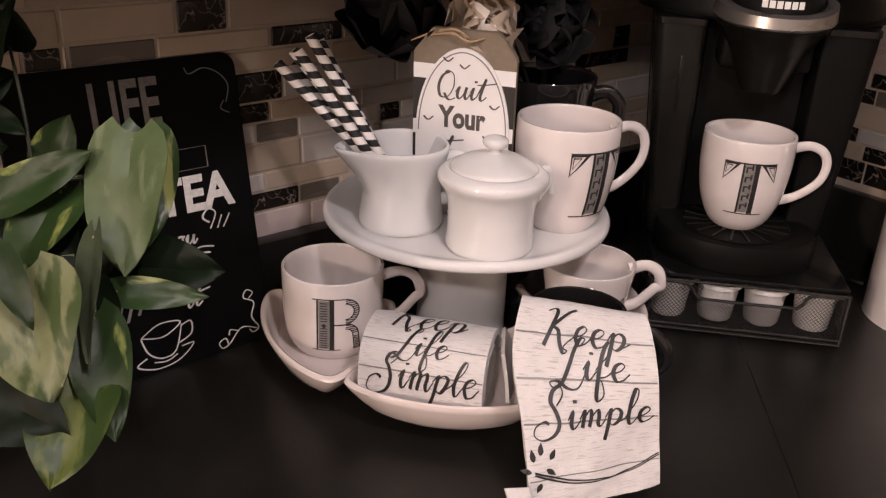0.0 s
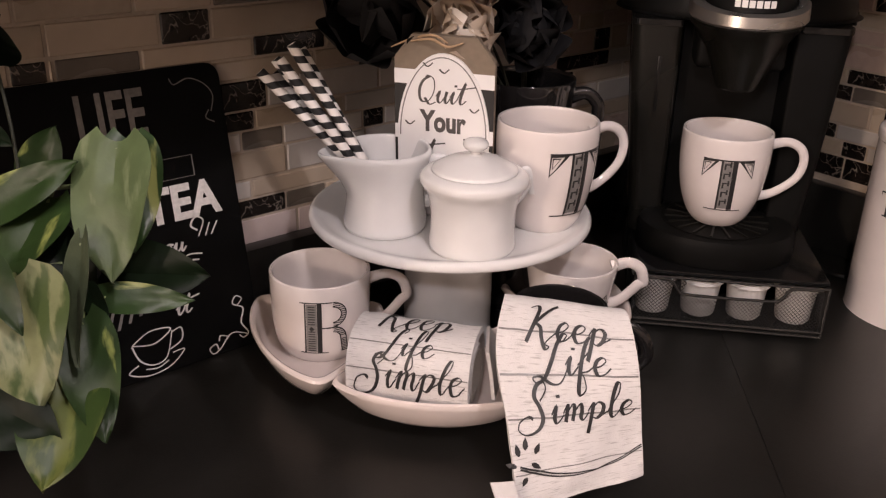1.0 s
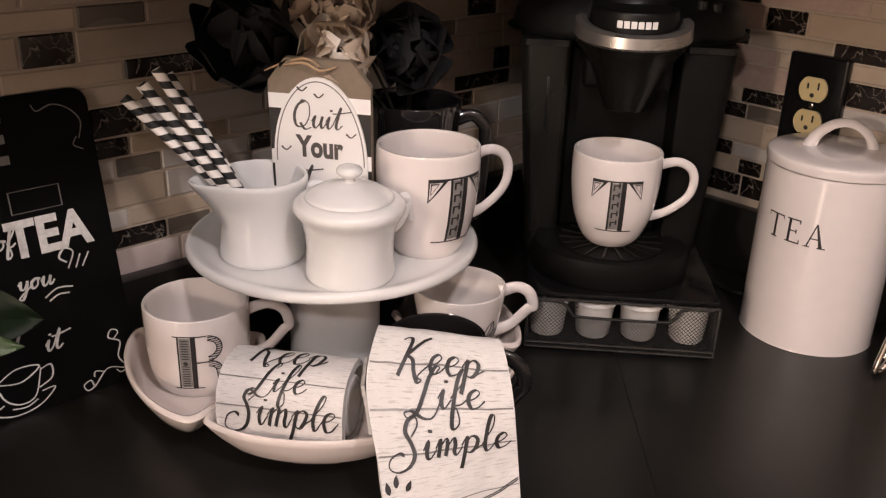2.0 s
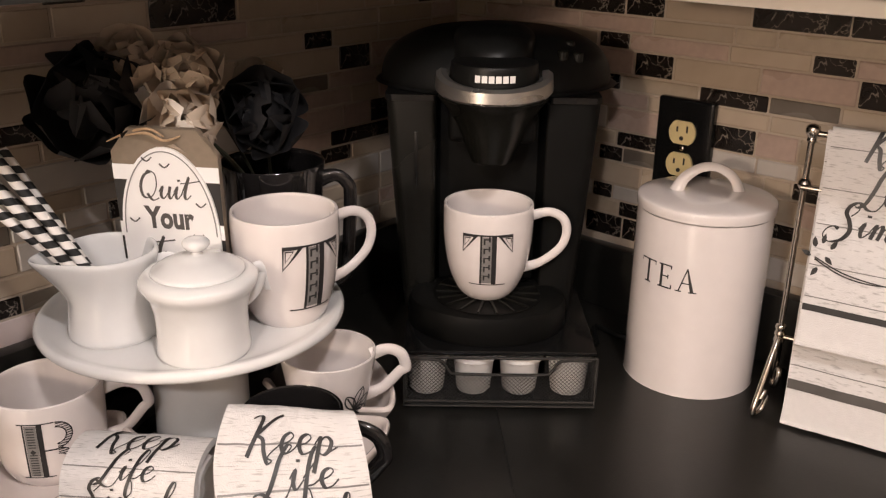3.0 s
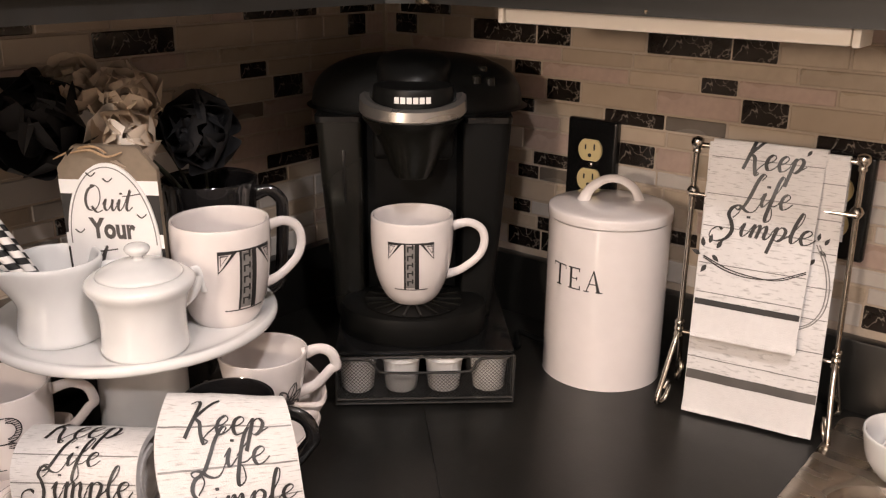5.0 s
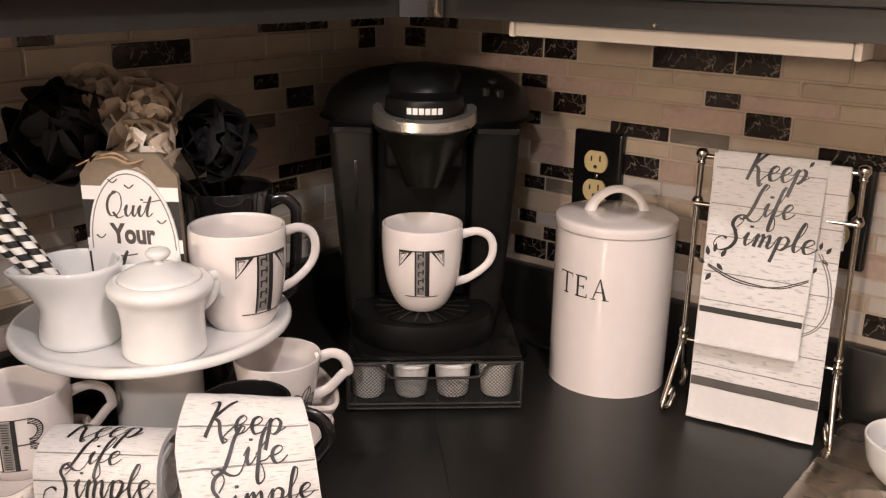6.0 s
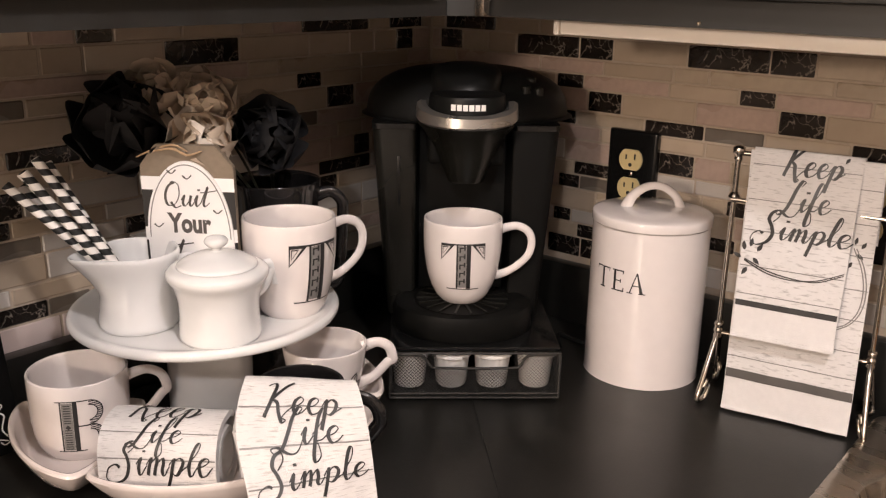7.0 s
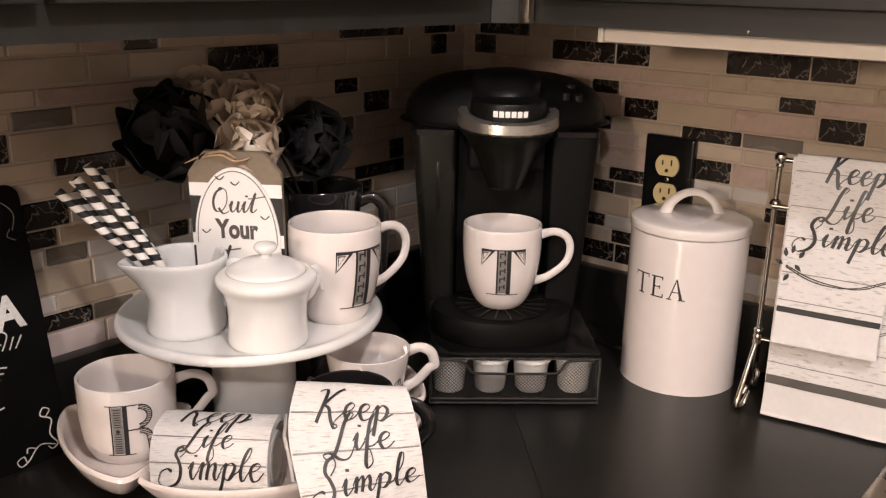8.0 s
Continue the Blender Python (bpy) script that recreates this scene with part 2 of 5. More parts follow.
def extruded(outline, depth, bevel=0.0):
    """A plate: the outline in x and z, its thickness along y from 0 to depth."""
    b = bmesh.new()
    f = b.faces.new([b.verts.new((x, 0, z)) for x, z in outline])
    r = bmesh.ops.extrude_face_region(b, geom=[f])
    bmesh.ops.translate(b, vec=(0, depth, 0), verts=[v for v in r["geom"] if isinstance(v, bmesh.types.BMVert)])
    bmesh.ops.recalc_face_normals(b, faces=b.faces[:])
    if bevel:
        bmesh.ops.bevel(b, geom=b.edges[:], offset=bevel, segments=2, affect="EDGES")
    return b


def refined(b, limit):
    bmesh.ops.triangulate(b, faces=b.faces[:])
    for _ in range(5):
        long = [e for e in b.edges if e.calc_length() > limit]
        if not long:
            break
        bmesh.ops.subdivide_edges(b, edges=long, cuts=1)
        bmesh.ops.triangulate(b, faces=b.faces[:])


def print_polys(polys, to, bm=None, limit=0.004):
    """Flat printed shapes in (u, v), laid on a surface by to(u, v)."""
    b = bmesh.new()
    for poly in polys:
        b.faces.new([b.verts.new((u, v, 0)) for u, v in poly])
    refined(b, limit)
    for v in b.verts:
        v.co = to(v.co.x, v.co.y)
    return joined(bm, b)


def print_strokes(strokes, width, to, bm=None, thin=0.35, n=6):
    """Pen strokes in (u, v), heavier where the pen runs down, laid on a surface by to(u, v)."""
    b = bmesh.new()
    for pts in strokes:
        line = smoothed([(u, v, 0) for u, v in pts], n)
        prev = None
        for i, p in enumerate(line):
            d = (line[min(i + 1, len(line) - 1)] - line[max(i - 1, 0)])
            d = d.normalized() if d.length else Vector((1, 0, 0))
            w = width * (thin + (1 - thin) * max(0.0, -d.y) ** 0.8) * 0.5
            nrm = Vector((-d.y, d.x, 0))
            a, c = p + nrm * w, p - nrm * w
            pair = (b.verts.new(to(a.x, a.y)), b.verts.new(to(c.x, c.y)))
            if prev:
                b.faces.new((prev[0], prev[1], pair[1], pair[0]))
            prev = pair
    return joined(bm, b)


def print_text(body, size, to, bm=None, shear=0.0, space=1.0, limit=0.004, stretch=1.0, bold=0.0):
    """Words in the built-in font, centred on (0, 0), laid on a surface by to(u, v)."""
    cu = bpy.data.curves.new("words", "FONT")
    cu.body, cu.size, cu.align_x, cu.align_y, cu.shear, cu.space_character = body, size, "CENTER", "CENTER", shear, space
    cu.resolution_u, cu.offset = 3, bold
    ob = new("words", cu)
    me = bpy.data.meshes.new_from_object(ob.evaluated_get(bpy.context.evaluated_depsgraph_get()))
    b = bmesh.new()
    b.from_mesh(me)
    bpy.data.objects.remove(ob)
    bpy.data.meshes.remove(me)
    bpy.data.curves.remove(cu)
    refined(b, limit)
    for v in b.verts:
        v.co = to(v.co.x * stretch, v.co.y)
    return joined(bm, b)


# ---------- the room ----------
TOP = 0.900       # worktop
LIP = 0.985       # top of the worktop's upstand
CAB = 1.334       # underside of the wall cabinets


def structure(name, bm, mat, label, smooth=False):
    return tagged(part(name, bm, mat, None, label, smooth), kind="structure", category=name.split("_")[0])


structure("floor", box(-0.1, 3.4, -3.4, 0.1, -0.05, 0.0), M_floor, "brown boarded kitchen floor below the worktops")
structure("ceiling", box(-0.1, 3.4, -3.4, 0.1, 2.42, 2.47), M_wall, "plain painted kitchen ceiling above the cabinets")
wall_left = structure("wall_left", box(-0.12, -0.0016, -3.4, 0.12, 0.0, 2.42), M_grout, "mosaic tiled wall behind the black worktop")
wall_right = structure("wall_right", box(-0.0016, 3.4, 0.0016, 0.12, 0.0, 2.42), M_grout, "mosaic tiled wall with a black double socket")
structure("wall_back", box(-0.1, 3.4, -3.5, -3.4, 0.0, 2.42), M_wall, "plain painted wall closing the kitchen")
structure("wall_side", box(3.4, 3.5, -3.4, 0.1, 0.0, 2.42), M_wall, "plain painted wall closing the kitchen")

# ---------- worktop, cabinets ----------
SINK_X, SINK_Y0, SINK_Y1 = 0.704, -0.56, -0.03


def worktop():
    t = thing("worktop", "matte black laminate worktop with a low upstand", "worktop")
    def slab(outline):
        b = bmesh.new()
        f = b.faces.new([b.verts.new((x, y, TOP - 0.038)) for x, y in outline])
        r = bmesh.ops.extrude_face_region(b, geom=[f])
        bmesh.ops.translate(b, vec=(0, 0, 0.038), verts=[v for v in r["geom"] if isinstance(v, bmesh.types.BMVert)])
        bmesh.ops.recalc_face_normals(b, faces=b.faces[:])
        return b
    # the two runs meet in a mitred joint
    part("left_run", slab([(0, -0.001), (0.0237, -0.001), (0.6397, -0.617), (0.6397, -2.6), (0, -2.6)]), M_counter, t, smooth=False)
    part("right_run", slab([(0.0243, -0.001), (SINK_X + 0.012, -0.001), (SINK_X + 0.012, -0.64), (0.6403, -0.64), (0.6403, -0.617)]), M_counter, t, smooth=False)
    part("sink_back_strip", box(SINK_X + 0.0122, 1.6, SINK_Y1 - 0.012, -0.001, TOP - 0.038, TOP), M_counter, t)
    part("sink_front_strip", box(SINK_X + 0.0122, 1.6, -0.64, SINK_Y0 + 0.012, TOP - 0.038, TOP), M_counter, t)
    part("upstand", box(0.0, 0.019, -2.6, -0.019, TOP, LIP, 0.003), M_counter, t)
    part("upstand", box(0.0, 1.6, -0.019, 0.0, TOP, LIP, 0.003), M_counter, t)
    return t


worktop()


def base_cabinet(x0, x1, y0, y1):
    t = thing("base_cabinet", "dark painted base cabinet under the worktop", "cabinet")
    part("body", box(x0, x1, y0, y1, 0.1, TOP - 0.039), M_cab, t)
    part("plinth", box(x0 + 0.002, x1 - 0.05, y0 + 0.05, y1 - 0.002, 0.0, 0.099), M_cab, t)
    return t


base_cabinet(0.0, 0.60, -2.6, -0.001)
base_cabinet(0.601, 0.70, -0.60, -0.001)


def sink_cabinet():
    t = thing("base_cabinet", "dark painted sink cabinet under the worktop", "cabinet")
    part("front", box(0.701, 1.598, -0.60, -0.575, 0.1, TOP - 0.039), M_cab, t)
    part("side", box(1.58, 1.598, -0.574, -0.001, 0.1, TOP - 0.039), M_cab, t)
    part("floor_panel", box(0.701, 1.579, -0.574, -0.001, 0.1, 0.12), M_cab, t)
    part("plinth", box(0.701, 1.59, -0.55, -0.53, 0.0, 0.099), M_cab, t)


sink_cabinet()


def wall_cabinet(outline, label, doors):
    t = thing("wall_cabinet", label, "cabinet")
    b = bmesh.new()
    f = b.faces.new([b.verts.new((x, y, CAB)) for x, y in outline])
    r = bmesh.ops.extrude_face_region(b, geom=[f])
    bmesh.ops.translate(b, vec=(0, 0, 0.75), verts=[v for v in r["geom"] if isinstance(v, bmesh.types.BMVert)])
    bmesh.ops.recalc_face_normals(b, faces=b.faces[:])
    part("body", b, M_cab, t, smooth=False)
    for d in doors:
        part("door", box(*d, CAB + 0.026, CAB + 0.735, 0.002), M_cab, t)
    return t


wall_cabinet([(0, -2.2), (0.30, -2.2), (0.30, -0.332), (0, -0.332)], "dark painted wall cabinet beside the corner cabinet",
             [(0.3005, 0.318, y, y + 0.452) for y in (-2.19, -1.73, -1.27, -0.81)])
wall_cabinet([(0, -0.33), (0.30, -0.33), (0.328, -0.30), (0.328, 0), (0, 0)], "dark painted corner wall cabinet above the coffee maker", [])
wall_cabinet([(0.33, 0), (0.33, -0.298), (1.3, -0.298), (1.3, 0)], "dark painted wall cabinet above a strip light",
             [(x, x + 0.472, -0.316, -0.2985) for x in (0.345, 0.821)])


def under_cabinet_light():
    t = thing("under_cabinet_light", "slim white unlit strip light under the wall cabinet", "light")
    part("housing", box(0.398, 0.719, -0.268, -0.236, 1.3178, CAB - 0.0005, 0.004), M_lampwhite, t)
    part("end_cap", box(0.391, 0.3975, -0.269, -0.235, 1.3173, CAB - 0.0005, 0.002), M_lampwhite, t)
    part("end_cap", box(0.7195, 0.726, -0.269, -0.235, 1.3173, CAB - 0.0005, 0.002), M_lampwhite, t)


under_cabinet_light()


def cabinet_trim():
    t = thing("cabinet_corner_clip", "small chrome clip where two wall cabinets meet", "clip")
    part("clip", box(0.322, 0.334, -0.312, -0.3015, CAB + 0.0, CAB + 0.06, 0.002), M_nickel, t)
    s = thing("cabinet_screw", "small steel screw in the cabinet's lower edge", "screw")
    part("head", lathe([(0, 0), (0.0016, 0.0002), (0.002, 0.0012)], 12, 1), M_nickel, s, at=pose(0.563, -0.2985, CAB + 0.004, 90))


cabinet_trim()

# ---------- mosaic tiles ----------
GROUT = 0.0022


def tile_rows(pitch):
    out = []
    f = pitch / 0.069
    for k in range(-1, 5):
        top = 1.296 - pitch * k
        for r, (off, h) in enumerate(((0.0, 0.0270), (0.0292, 0.0175), (0.0489, 0.0180))):
            out.append((k, r, top - off * f, h * f))
    return out


D, B, T, P, G, W = M_tile_dark, M_tile_beige, M_tile_tan, M_tile_pink, M_tile_grey_lit, M_tile_brown
RIGHT_SET = {
    (-1, 2): [(0.03, 0.12, D)],
    (0, 0): [(0.02, 0.06, D), (0.160, 0.260, D), (0.262, 0.312, D), (0.418, 0.520, D), (0.522, 0.573, D)],
    (0, 2): [(0.229, 0.270, D), (0.272, 0.395, P), (0.489, 0.532, D), (0.534, 0.640, P)],
    (1, 0): [(0.280, 0.330, D), (0.436, 0.538, P), (0.540, 0.592, D)],
    (1, 1): [(0.10, 0.17, D), (0.225, 0.262, D), (0.367, 0.447, D), (0.449, 0.524, W), (0.626, 0.720, D)],
    (2, 0): [(0.391, 0.438, D)],
    (2, 1): [(0.264, 0.319, D)],
    (2, 2): [(0.240, 0.273, D), (0.275, 0.330, W), (0.488, 0.522, D)],
    (3, 1): [(0.235, 0.262, D), (0.469, 0.503, D)],
    (3, 2): [(0.275, 0.305, D)],
    (4, 0): [(0.228, 0.280, D), (0.282, 0.333, D), (0.70, 0.76, D)],
}
LEFT_SET = {
    (-1, 2): [(0.531, 0.573, D), (0.135, 0.258, D), (0.02, 0.09, D)],
    (0, 0): [(0.362, 0.466, D), (0.04, 0.075, D)],
    (0, 2): [(0.226, 0.268, D), (0.637, 0.70, W)],
    (1, 0): [(0.164, 0.215, D), (0.706, 0.753, D)],
    (1, 1): [(0.235, 0.293, W), (0.581, 0.661, D), (0.775, 0.849, W), (0.856, 0.885, D)],
    (2, 0): [(0.651, 0.700, D), (0.133, 0.164, D)],
    (2, 1): [(0.666, 0.711, D), (0.133, 0.232, D)],
    (2, 2): [(0.635, 0.680, W), (0.507, 0.533, D), (0.20, 0.25, D)],
    (3, 0): [(0.38, 0.43, D)],
    (3, 2): [(0.635, 0.699, D), (0.585, 0.633, W), (0.30, 0.36, D)],
    (4, 0): [(0.50, 0.62, M_tile_blush_lit), (0.622, 0.75, M_tile_blush_lit)],
}


def row_spans(fixed, start, end, rng, k):
    """Fills a row between the known tiles with pieces of plain colour."""
    spans, at = [], start
    for a, b, m in sorted(fixed, key=lambda q: q[0]) + [(end, end, None)]:
        while a - at > 0.004:
            room = a - at
            length = rng.choice((0.048, 0.075, 0.10, 0.15))
            if room - length < 0.03:
                length = room if room < 0.17 else room / 2
            # Lower rows get paler greys: light below the cabinets' shadow edge, put into colour.
            plain = rng.choice((B, B, B, T, P, B) if k < 2 else (B, G, T, G, P, G))
            spans.append((at, at + length - (GROUT if m or room - length > 0.004 else 0), plain))
            at += length
        if m:
            spans.append((a, b, m))
            at = b + GROUT
    return spans


TILE_MESH = {}


def tile_mesh(length, height, mat):
    key = (round(length, 3), round(height, 4), mat.name)
    if key not in TILE_MESH:
        b = box(-length / 2, length / 2, -0.0075, 0, -height / 2, height / 2, 0.0013, 1)
        me = bpy.data.meshes.new("tile")
        b.to_mesh(me)
        b.free()
        me.materials.append(mat)
        TILE_MESH[key] = me
    return TILE_MESH[key]


def tile_wall(wall, table, end, along, pitch):
    rng = random.Random(7 if along == "x" else 12)
    for k, r, top, h in tile_rows(pitch):
        for a, b, mat in row_spans(table.get((k, r), []), 0.003, end, rng, k):
            if top - h < LIP - 0.006 or top > CAB + 0.03:
                continue
            ob = new("tile", tile_mesh(b - a, h, mat))
            mid, z = (a + b) / 2, top - h / 2
            jit = rng.uniform(-0.0005, 0.0005)
            ob.parent = wall
            ob.matrix_world = pose(mid, 0.0078 + jit, z) if along == "x" else pose(-0.0078 + jit, -mid, z, 0, 0, 90)


def tiles():
    tile_wall(wall_right, RIGHT_SET, 1.05, "x", 0.069)
    tile_wall(wall_left, LEFT_SET, 1.25, "y", 0.0716)

# ---------- crockery ----------
def on_turned(axis, face, profile_r, z0, off=0.0005):
    """Where a print at (u, v) lies on a turned body: u round it, v up, from the middle of the print."""
    def to(u, v):
        r = profile_r(v + z0)
        a = radians(face) + u / max(r, 0.01)
        return Vector(((r + off) * math.cos(a), (r + off) * math.sin(a), v + z0))
    return to


def radius_of(profile):
    line = [(q.x, q.y) for q in smoothed([(r, z, 0) for r, z in profile], 6)]
    def f(z):
        for (r0, z0), (r1, z1) in zip(line, line[1:]):
            if z0 <= z <= z1 and z1 > z0:
                return r0 + (r1 - r0) * (z - z0) / (z1 - z0)
        return line[-1][0]
    return f


def cup_body(outer, wall=0.0032):
    """The closed outer and inner skin of a cup from its outer profile."""
    rim_r, rim_z = outer[-1]
    inner = [(max(r - wall, 0.002), z + (0.004 if i < 2 else 0)) for i, (r, z) in enumerate(outer)]
    prof = [(0.0, outer[0][1] + 0.0015), (outer[0][0] * 0.8, outer[0][1] + 0.0015)] + outer[:-1]
    prof += [(rim_r, rim_z - 0.0018), (rim_r - wall * 0.5, rim_z), (rim_r - wall, rim_z - 0.002)]
    prof += inner[-2:0:-1] + [(inner[0][0] * 0.85, inner[0][1]), (0.0, inner[0][1])]
    return lathe(prof, 64, 4)


def ear(r_top, z_top, r_low, z_low, reach, angle, thick=0.0031, flat=1.55):
    """A cup's ear in the plane at that angle."""
    a = radians(angle)
    pts = [(r_top - 0.003, z_top), (r_top + reach * 0.45, z_top + 0.004), (r_top + reach * 0.86, z_top - 0.003),
           (r_top + reach, z_top - 0.018), (r_top + reach * 0.84, z_low + 0.022), (r_low + reach * 0.48, z_low + 0.006), (r_low - 0.003, z_low)]
    return tube([(r * math.cos(a), r * math.sin(a), z) for r, z in pts], [thick * 1.25, thick, thick, thick, thick, thick, thick * 1.25], 12, flat=flat, n=6)


def frame_of(poly, w):
    """A polygon as a thin outline of quads."""
    c = Vector((sum(p[0] for p in poly) / len(poly), sum(p[1] for p in poly) / len(poly)))
    inner = [tuple(Vector(p) + (c - Vector(p)).normalized() * w * 1.6) for p in poly]
    n = len(poly)
    return [[poly[i], poly[(i + 1) % n], inner[(i + 1) % n], inner[i]] for i in range(n)]


def rect(u0, u1, v0, v1):
    return [(u0, v0), (u1, v0), (u1, v1), (u0, v1)]


def monogram_t(h):
    """An ornamental T: lined stem with a chain pattern, nested triangles as serifs."""
    w = h * 0.92
    black, grey = [], []
    grey.append(rect(-0.10 * h, 0.07 * h, -0.46 * h, 0.46 * h))
    black += [rect(0.07 * h, 0.155 * h, -0.48 * h, 0.47 * h), rect(-0.135 * h, -0.10 * h, -0.48 * h, 0.47 * h)]
    black += [rect(-w / 2, w / 2, 0.47 * h, 0.50 * h), rect(-0.33 * h, 0.33 * h, -0.505 * h, -0.485 * h)]
    for k in range(5):
        v = (-0.40 + 0.18 * k) * h
        black += [rect(-0.075 * h, -0.045 * h, v, v + 0.11 * h), rect(0.015 * h, 0.045 * h, v + 0.05 * h, v + 0.15 * h),
                  rect(-0.045 * h, 0.015 * h, v + 0.085 * h, v + 0.11 * h)]
    for s in (-1, 1):
        tri = [(s * w / 2, 0.47 * h), (s * 0.20 * h, 0.47 * h), (s * w / 2, 0.14 * h)]
        black += frame_of(tri, 0.022 * h)
        mid = [(s * (w / 2 - 0.035 * h), 0.435 * h), (s * 0.30 * h, 0.435 * h), (s * (w / 2 - 0.035 * h), 0.26 * h)]
        black += frame_of(mid, 0.016 * h)
        black.append([(s * w / 2, 0.14 * h), (s * (w / 2 - 0.03 * h), 0.2 * h), (s * 0.18 * h, 0.47 * h), (s * 0.24 * h, 0.47 * h)])
    return black, grey


def monogram_r(h):
    """An ornamental R: striped stem and hatched bowl and leg."""
    black, grey = [], []
    x = -0.22 * h
    black += [rect(x - 0.20 * h, 0.10 * h, 0.485 * h, 0.505 * h), rect(x - 0.20 * h, x + 0.25 * h, -0.505 * h, -0.485 * h)]
    black += [rect(x - 0.13 * h, x - 0.105 * h, -0.49 * h, 0.49 * h), rect(x + 0.075 * h, x + 0.15 * h, -0.49 * h, 0.49 * h)]
    grey.append(rect(x - 0.10 * h, x + 0.07 * h, -0.47 * h, 0.47 * h))
    for k in range(19):
        v = (-0.45 + 0.048 * k) * h
        if abs(v) > 0.05 * h:
            black.append(rect(x - 0.07 * h, x + 0.04 * h, v, v + 0.02 * h))
    black.append([(x - 0.015 * h, -0.05 * h), (x + 0.03 * h, 0), (x - 0.015 * h, 0.05 * h), (x - 0.06 * h, 0)])

    def bow(cu, cv, r0, r1, a0, a1, n):
        pts = [(radians(a0 + (a1 - a0) * i / n)) for i in range(n + 1)]
        for i in range(n):
            a, b = pts[i], pts[i + 1]
            for ra, rb in ((r1 - 0.02 * h, r1), (r0, r0 + 0.018 * h)):
                black.append([(cu + ra * math.cos(a), cv + ra * math.sin(a)), (cu + rb * math.cos(a), cv + rb * math.sin(a)),
                              (cu + rb * math.cos(b), cv + rb * math.sin(b)), (cu + ra * math.cos(b), cv + ra * math.sin(b))])
        for k in range(1, 12):
            v = cv - r1 + 2 * r1 * k / 12
            dy = v - cv
            ang = math.degrees(math.asin(max(-1, min(1, dy / r1))))
            if a0 < ang < a1:
                u1 = cu + math.sqrt(max(r1 * r1 - dy * dy, 0)) - 0.012 * h
                u0 = cu + (math.sqrt(r0 * r0 - dy * dy) if abs(dy) < r0 else 0) + 0.012 * h
                if u1 - u0 > 0.01 * h:
                    black.append(rect(u0, u1, v - 0.009 * h, v + 0.009 * h))
    bow(0.10 * h, 0.26 * h, 0.14 * h, 0.245 * h, -88, 88, 14)
    bow(0.10 * h, -0.20 * h, 0.12 * h, 0.235 * h, 0, 88, 8)
    # the leg runs straight down from the lower bow to a flicked foot
    for u, w in ((0.22, 0.018), (0.315, 0.022)):
        black.append([(u * h, -0.20 * h), ((u + w) * h, -0.20 * h), ((u + w + 0.03) * h, -0.49 * h), ((u + 0.03) * h, -0.49 * h)])
    for k in range(7):
        v = (-0.24 - 0.036 * k) * h
        black.append(rect(0.245 * h + 0.004 * k * h, 0.315 * h + 0.004 * k * h, v - 0.009 * h, v + 0.009 * h))
    black += [rect(x + 0.15 * h, 0.12 * h, 0.0, 0.025 * h), rect(0.24 * h, 0.44 * h, -0.505 * h, -0.482 * h)]
    wide = lambda polys: [[(u * 1.06, v) for u, v in poly] for poly in polys]
    return wide(black), wide(grey)


MUG_T = [(0.0230, 0), (0.0260, 0.001), (0.0335, 0.011), (0.0415, 0.032), (0.0458, 0.058), (0.0470, 0.080), (0.0466, 0.100)]
MUG_T2 = [(0.0280, 0), (0.0305, 0.001), (0.0365, 0.012), (0.0428, 0.036), (0.0464, 0.063), (0.0472, 0.084), (0.0468, 0.100)]
MUG_R = [(0.033, 0), (0.0365, 0.0015), (0.0425, 0.012), (0.0455, 0.030), (0.0466, 0.052), (0.0470, 0.080)]


def initial_mug(axis, profile, letter, face, handle, size, v0, label, reach=0.033):
    t = thing("coffee_mug", label, "mug", pose(*axis), group="monogram mugs")
    f = radius_of(profile)
    h = profile[-1][1]
    body = part("body", cup_body(profile), M_mug, t)
    part("handle", ear(f(h * 0.82), h * 0.84, f(h * 0.26), h * 0.26, reach, handle), M_mug, t)
    black, grey = letter(size)
    part("letter_fill", print_polys(grey, on_turned(axis, face, f, v0, 0.0003)), M_ink_grey, body, "grey patterned fill of the printed initial")
    part("letter", print_polys(black, on_turned(axis, face, f, v0, 0.0006)), M_ink, body, "black printed ornamental initial")
    return t


initial_mug((0.2754, -0.2616, 1.0010), MUG_T, monogram_t, -51, 48, 0.0570, 0.052, "white mug with an ornamental T on the coffee maker's drip tray", 0.037)
initial_mug((0.2365, -0.4964, 1.0412), MUG_T2, monogram_t, -8, 72, 0.0615, 0.051, "white mug with an ornamental T on the cake stand", 0.036)
initial_mug((0.1300, -0.6780, 0.9230), MUG_R, monogram_r, -27, 60, 0.0530, 0.041, "white mug with an ornamental R in the sectioned dish", 0.035)

STAND = (0.1611, -0.5463)
DISHES = (0.1764, -0.5585)


def cake_stand():
    t = thing("cake_stand", "glossy white ceramic cake stand carrying cups and jugs", "cake stand", pose(*STAND, 0.9))
    r = 0.1362
    part("plate", lathe([(0, 0.1305), (0.04, 0.1305), (0.11, 0.1325), (r - 0.006, 0.1338), (r, 0.1362), (r + 0.0008, 0.1408), (r - 0.002, 0.1442),
                         (r - 0.007, 0.1438), (r - 0.018, 0.1415), (0.09, 0.1410), (0, 0.1410)], 96, 4), M_white, t)
    part("foot", lathe([(0, 0.0), (0.0440, 0.0), (0.0452, 0.004), (0.0450, 0.014), (0.0445, 0.04), (0.0445, 0.09), (0.0455, 0.118), (0.050, 0.1302)], 64, 5), M_white, t)


cake_stand()


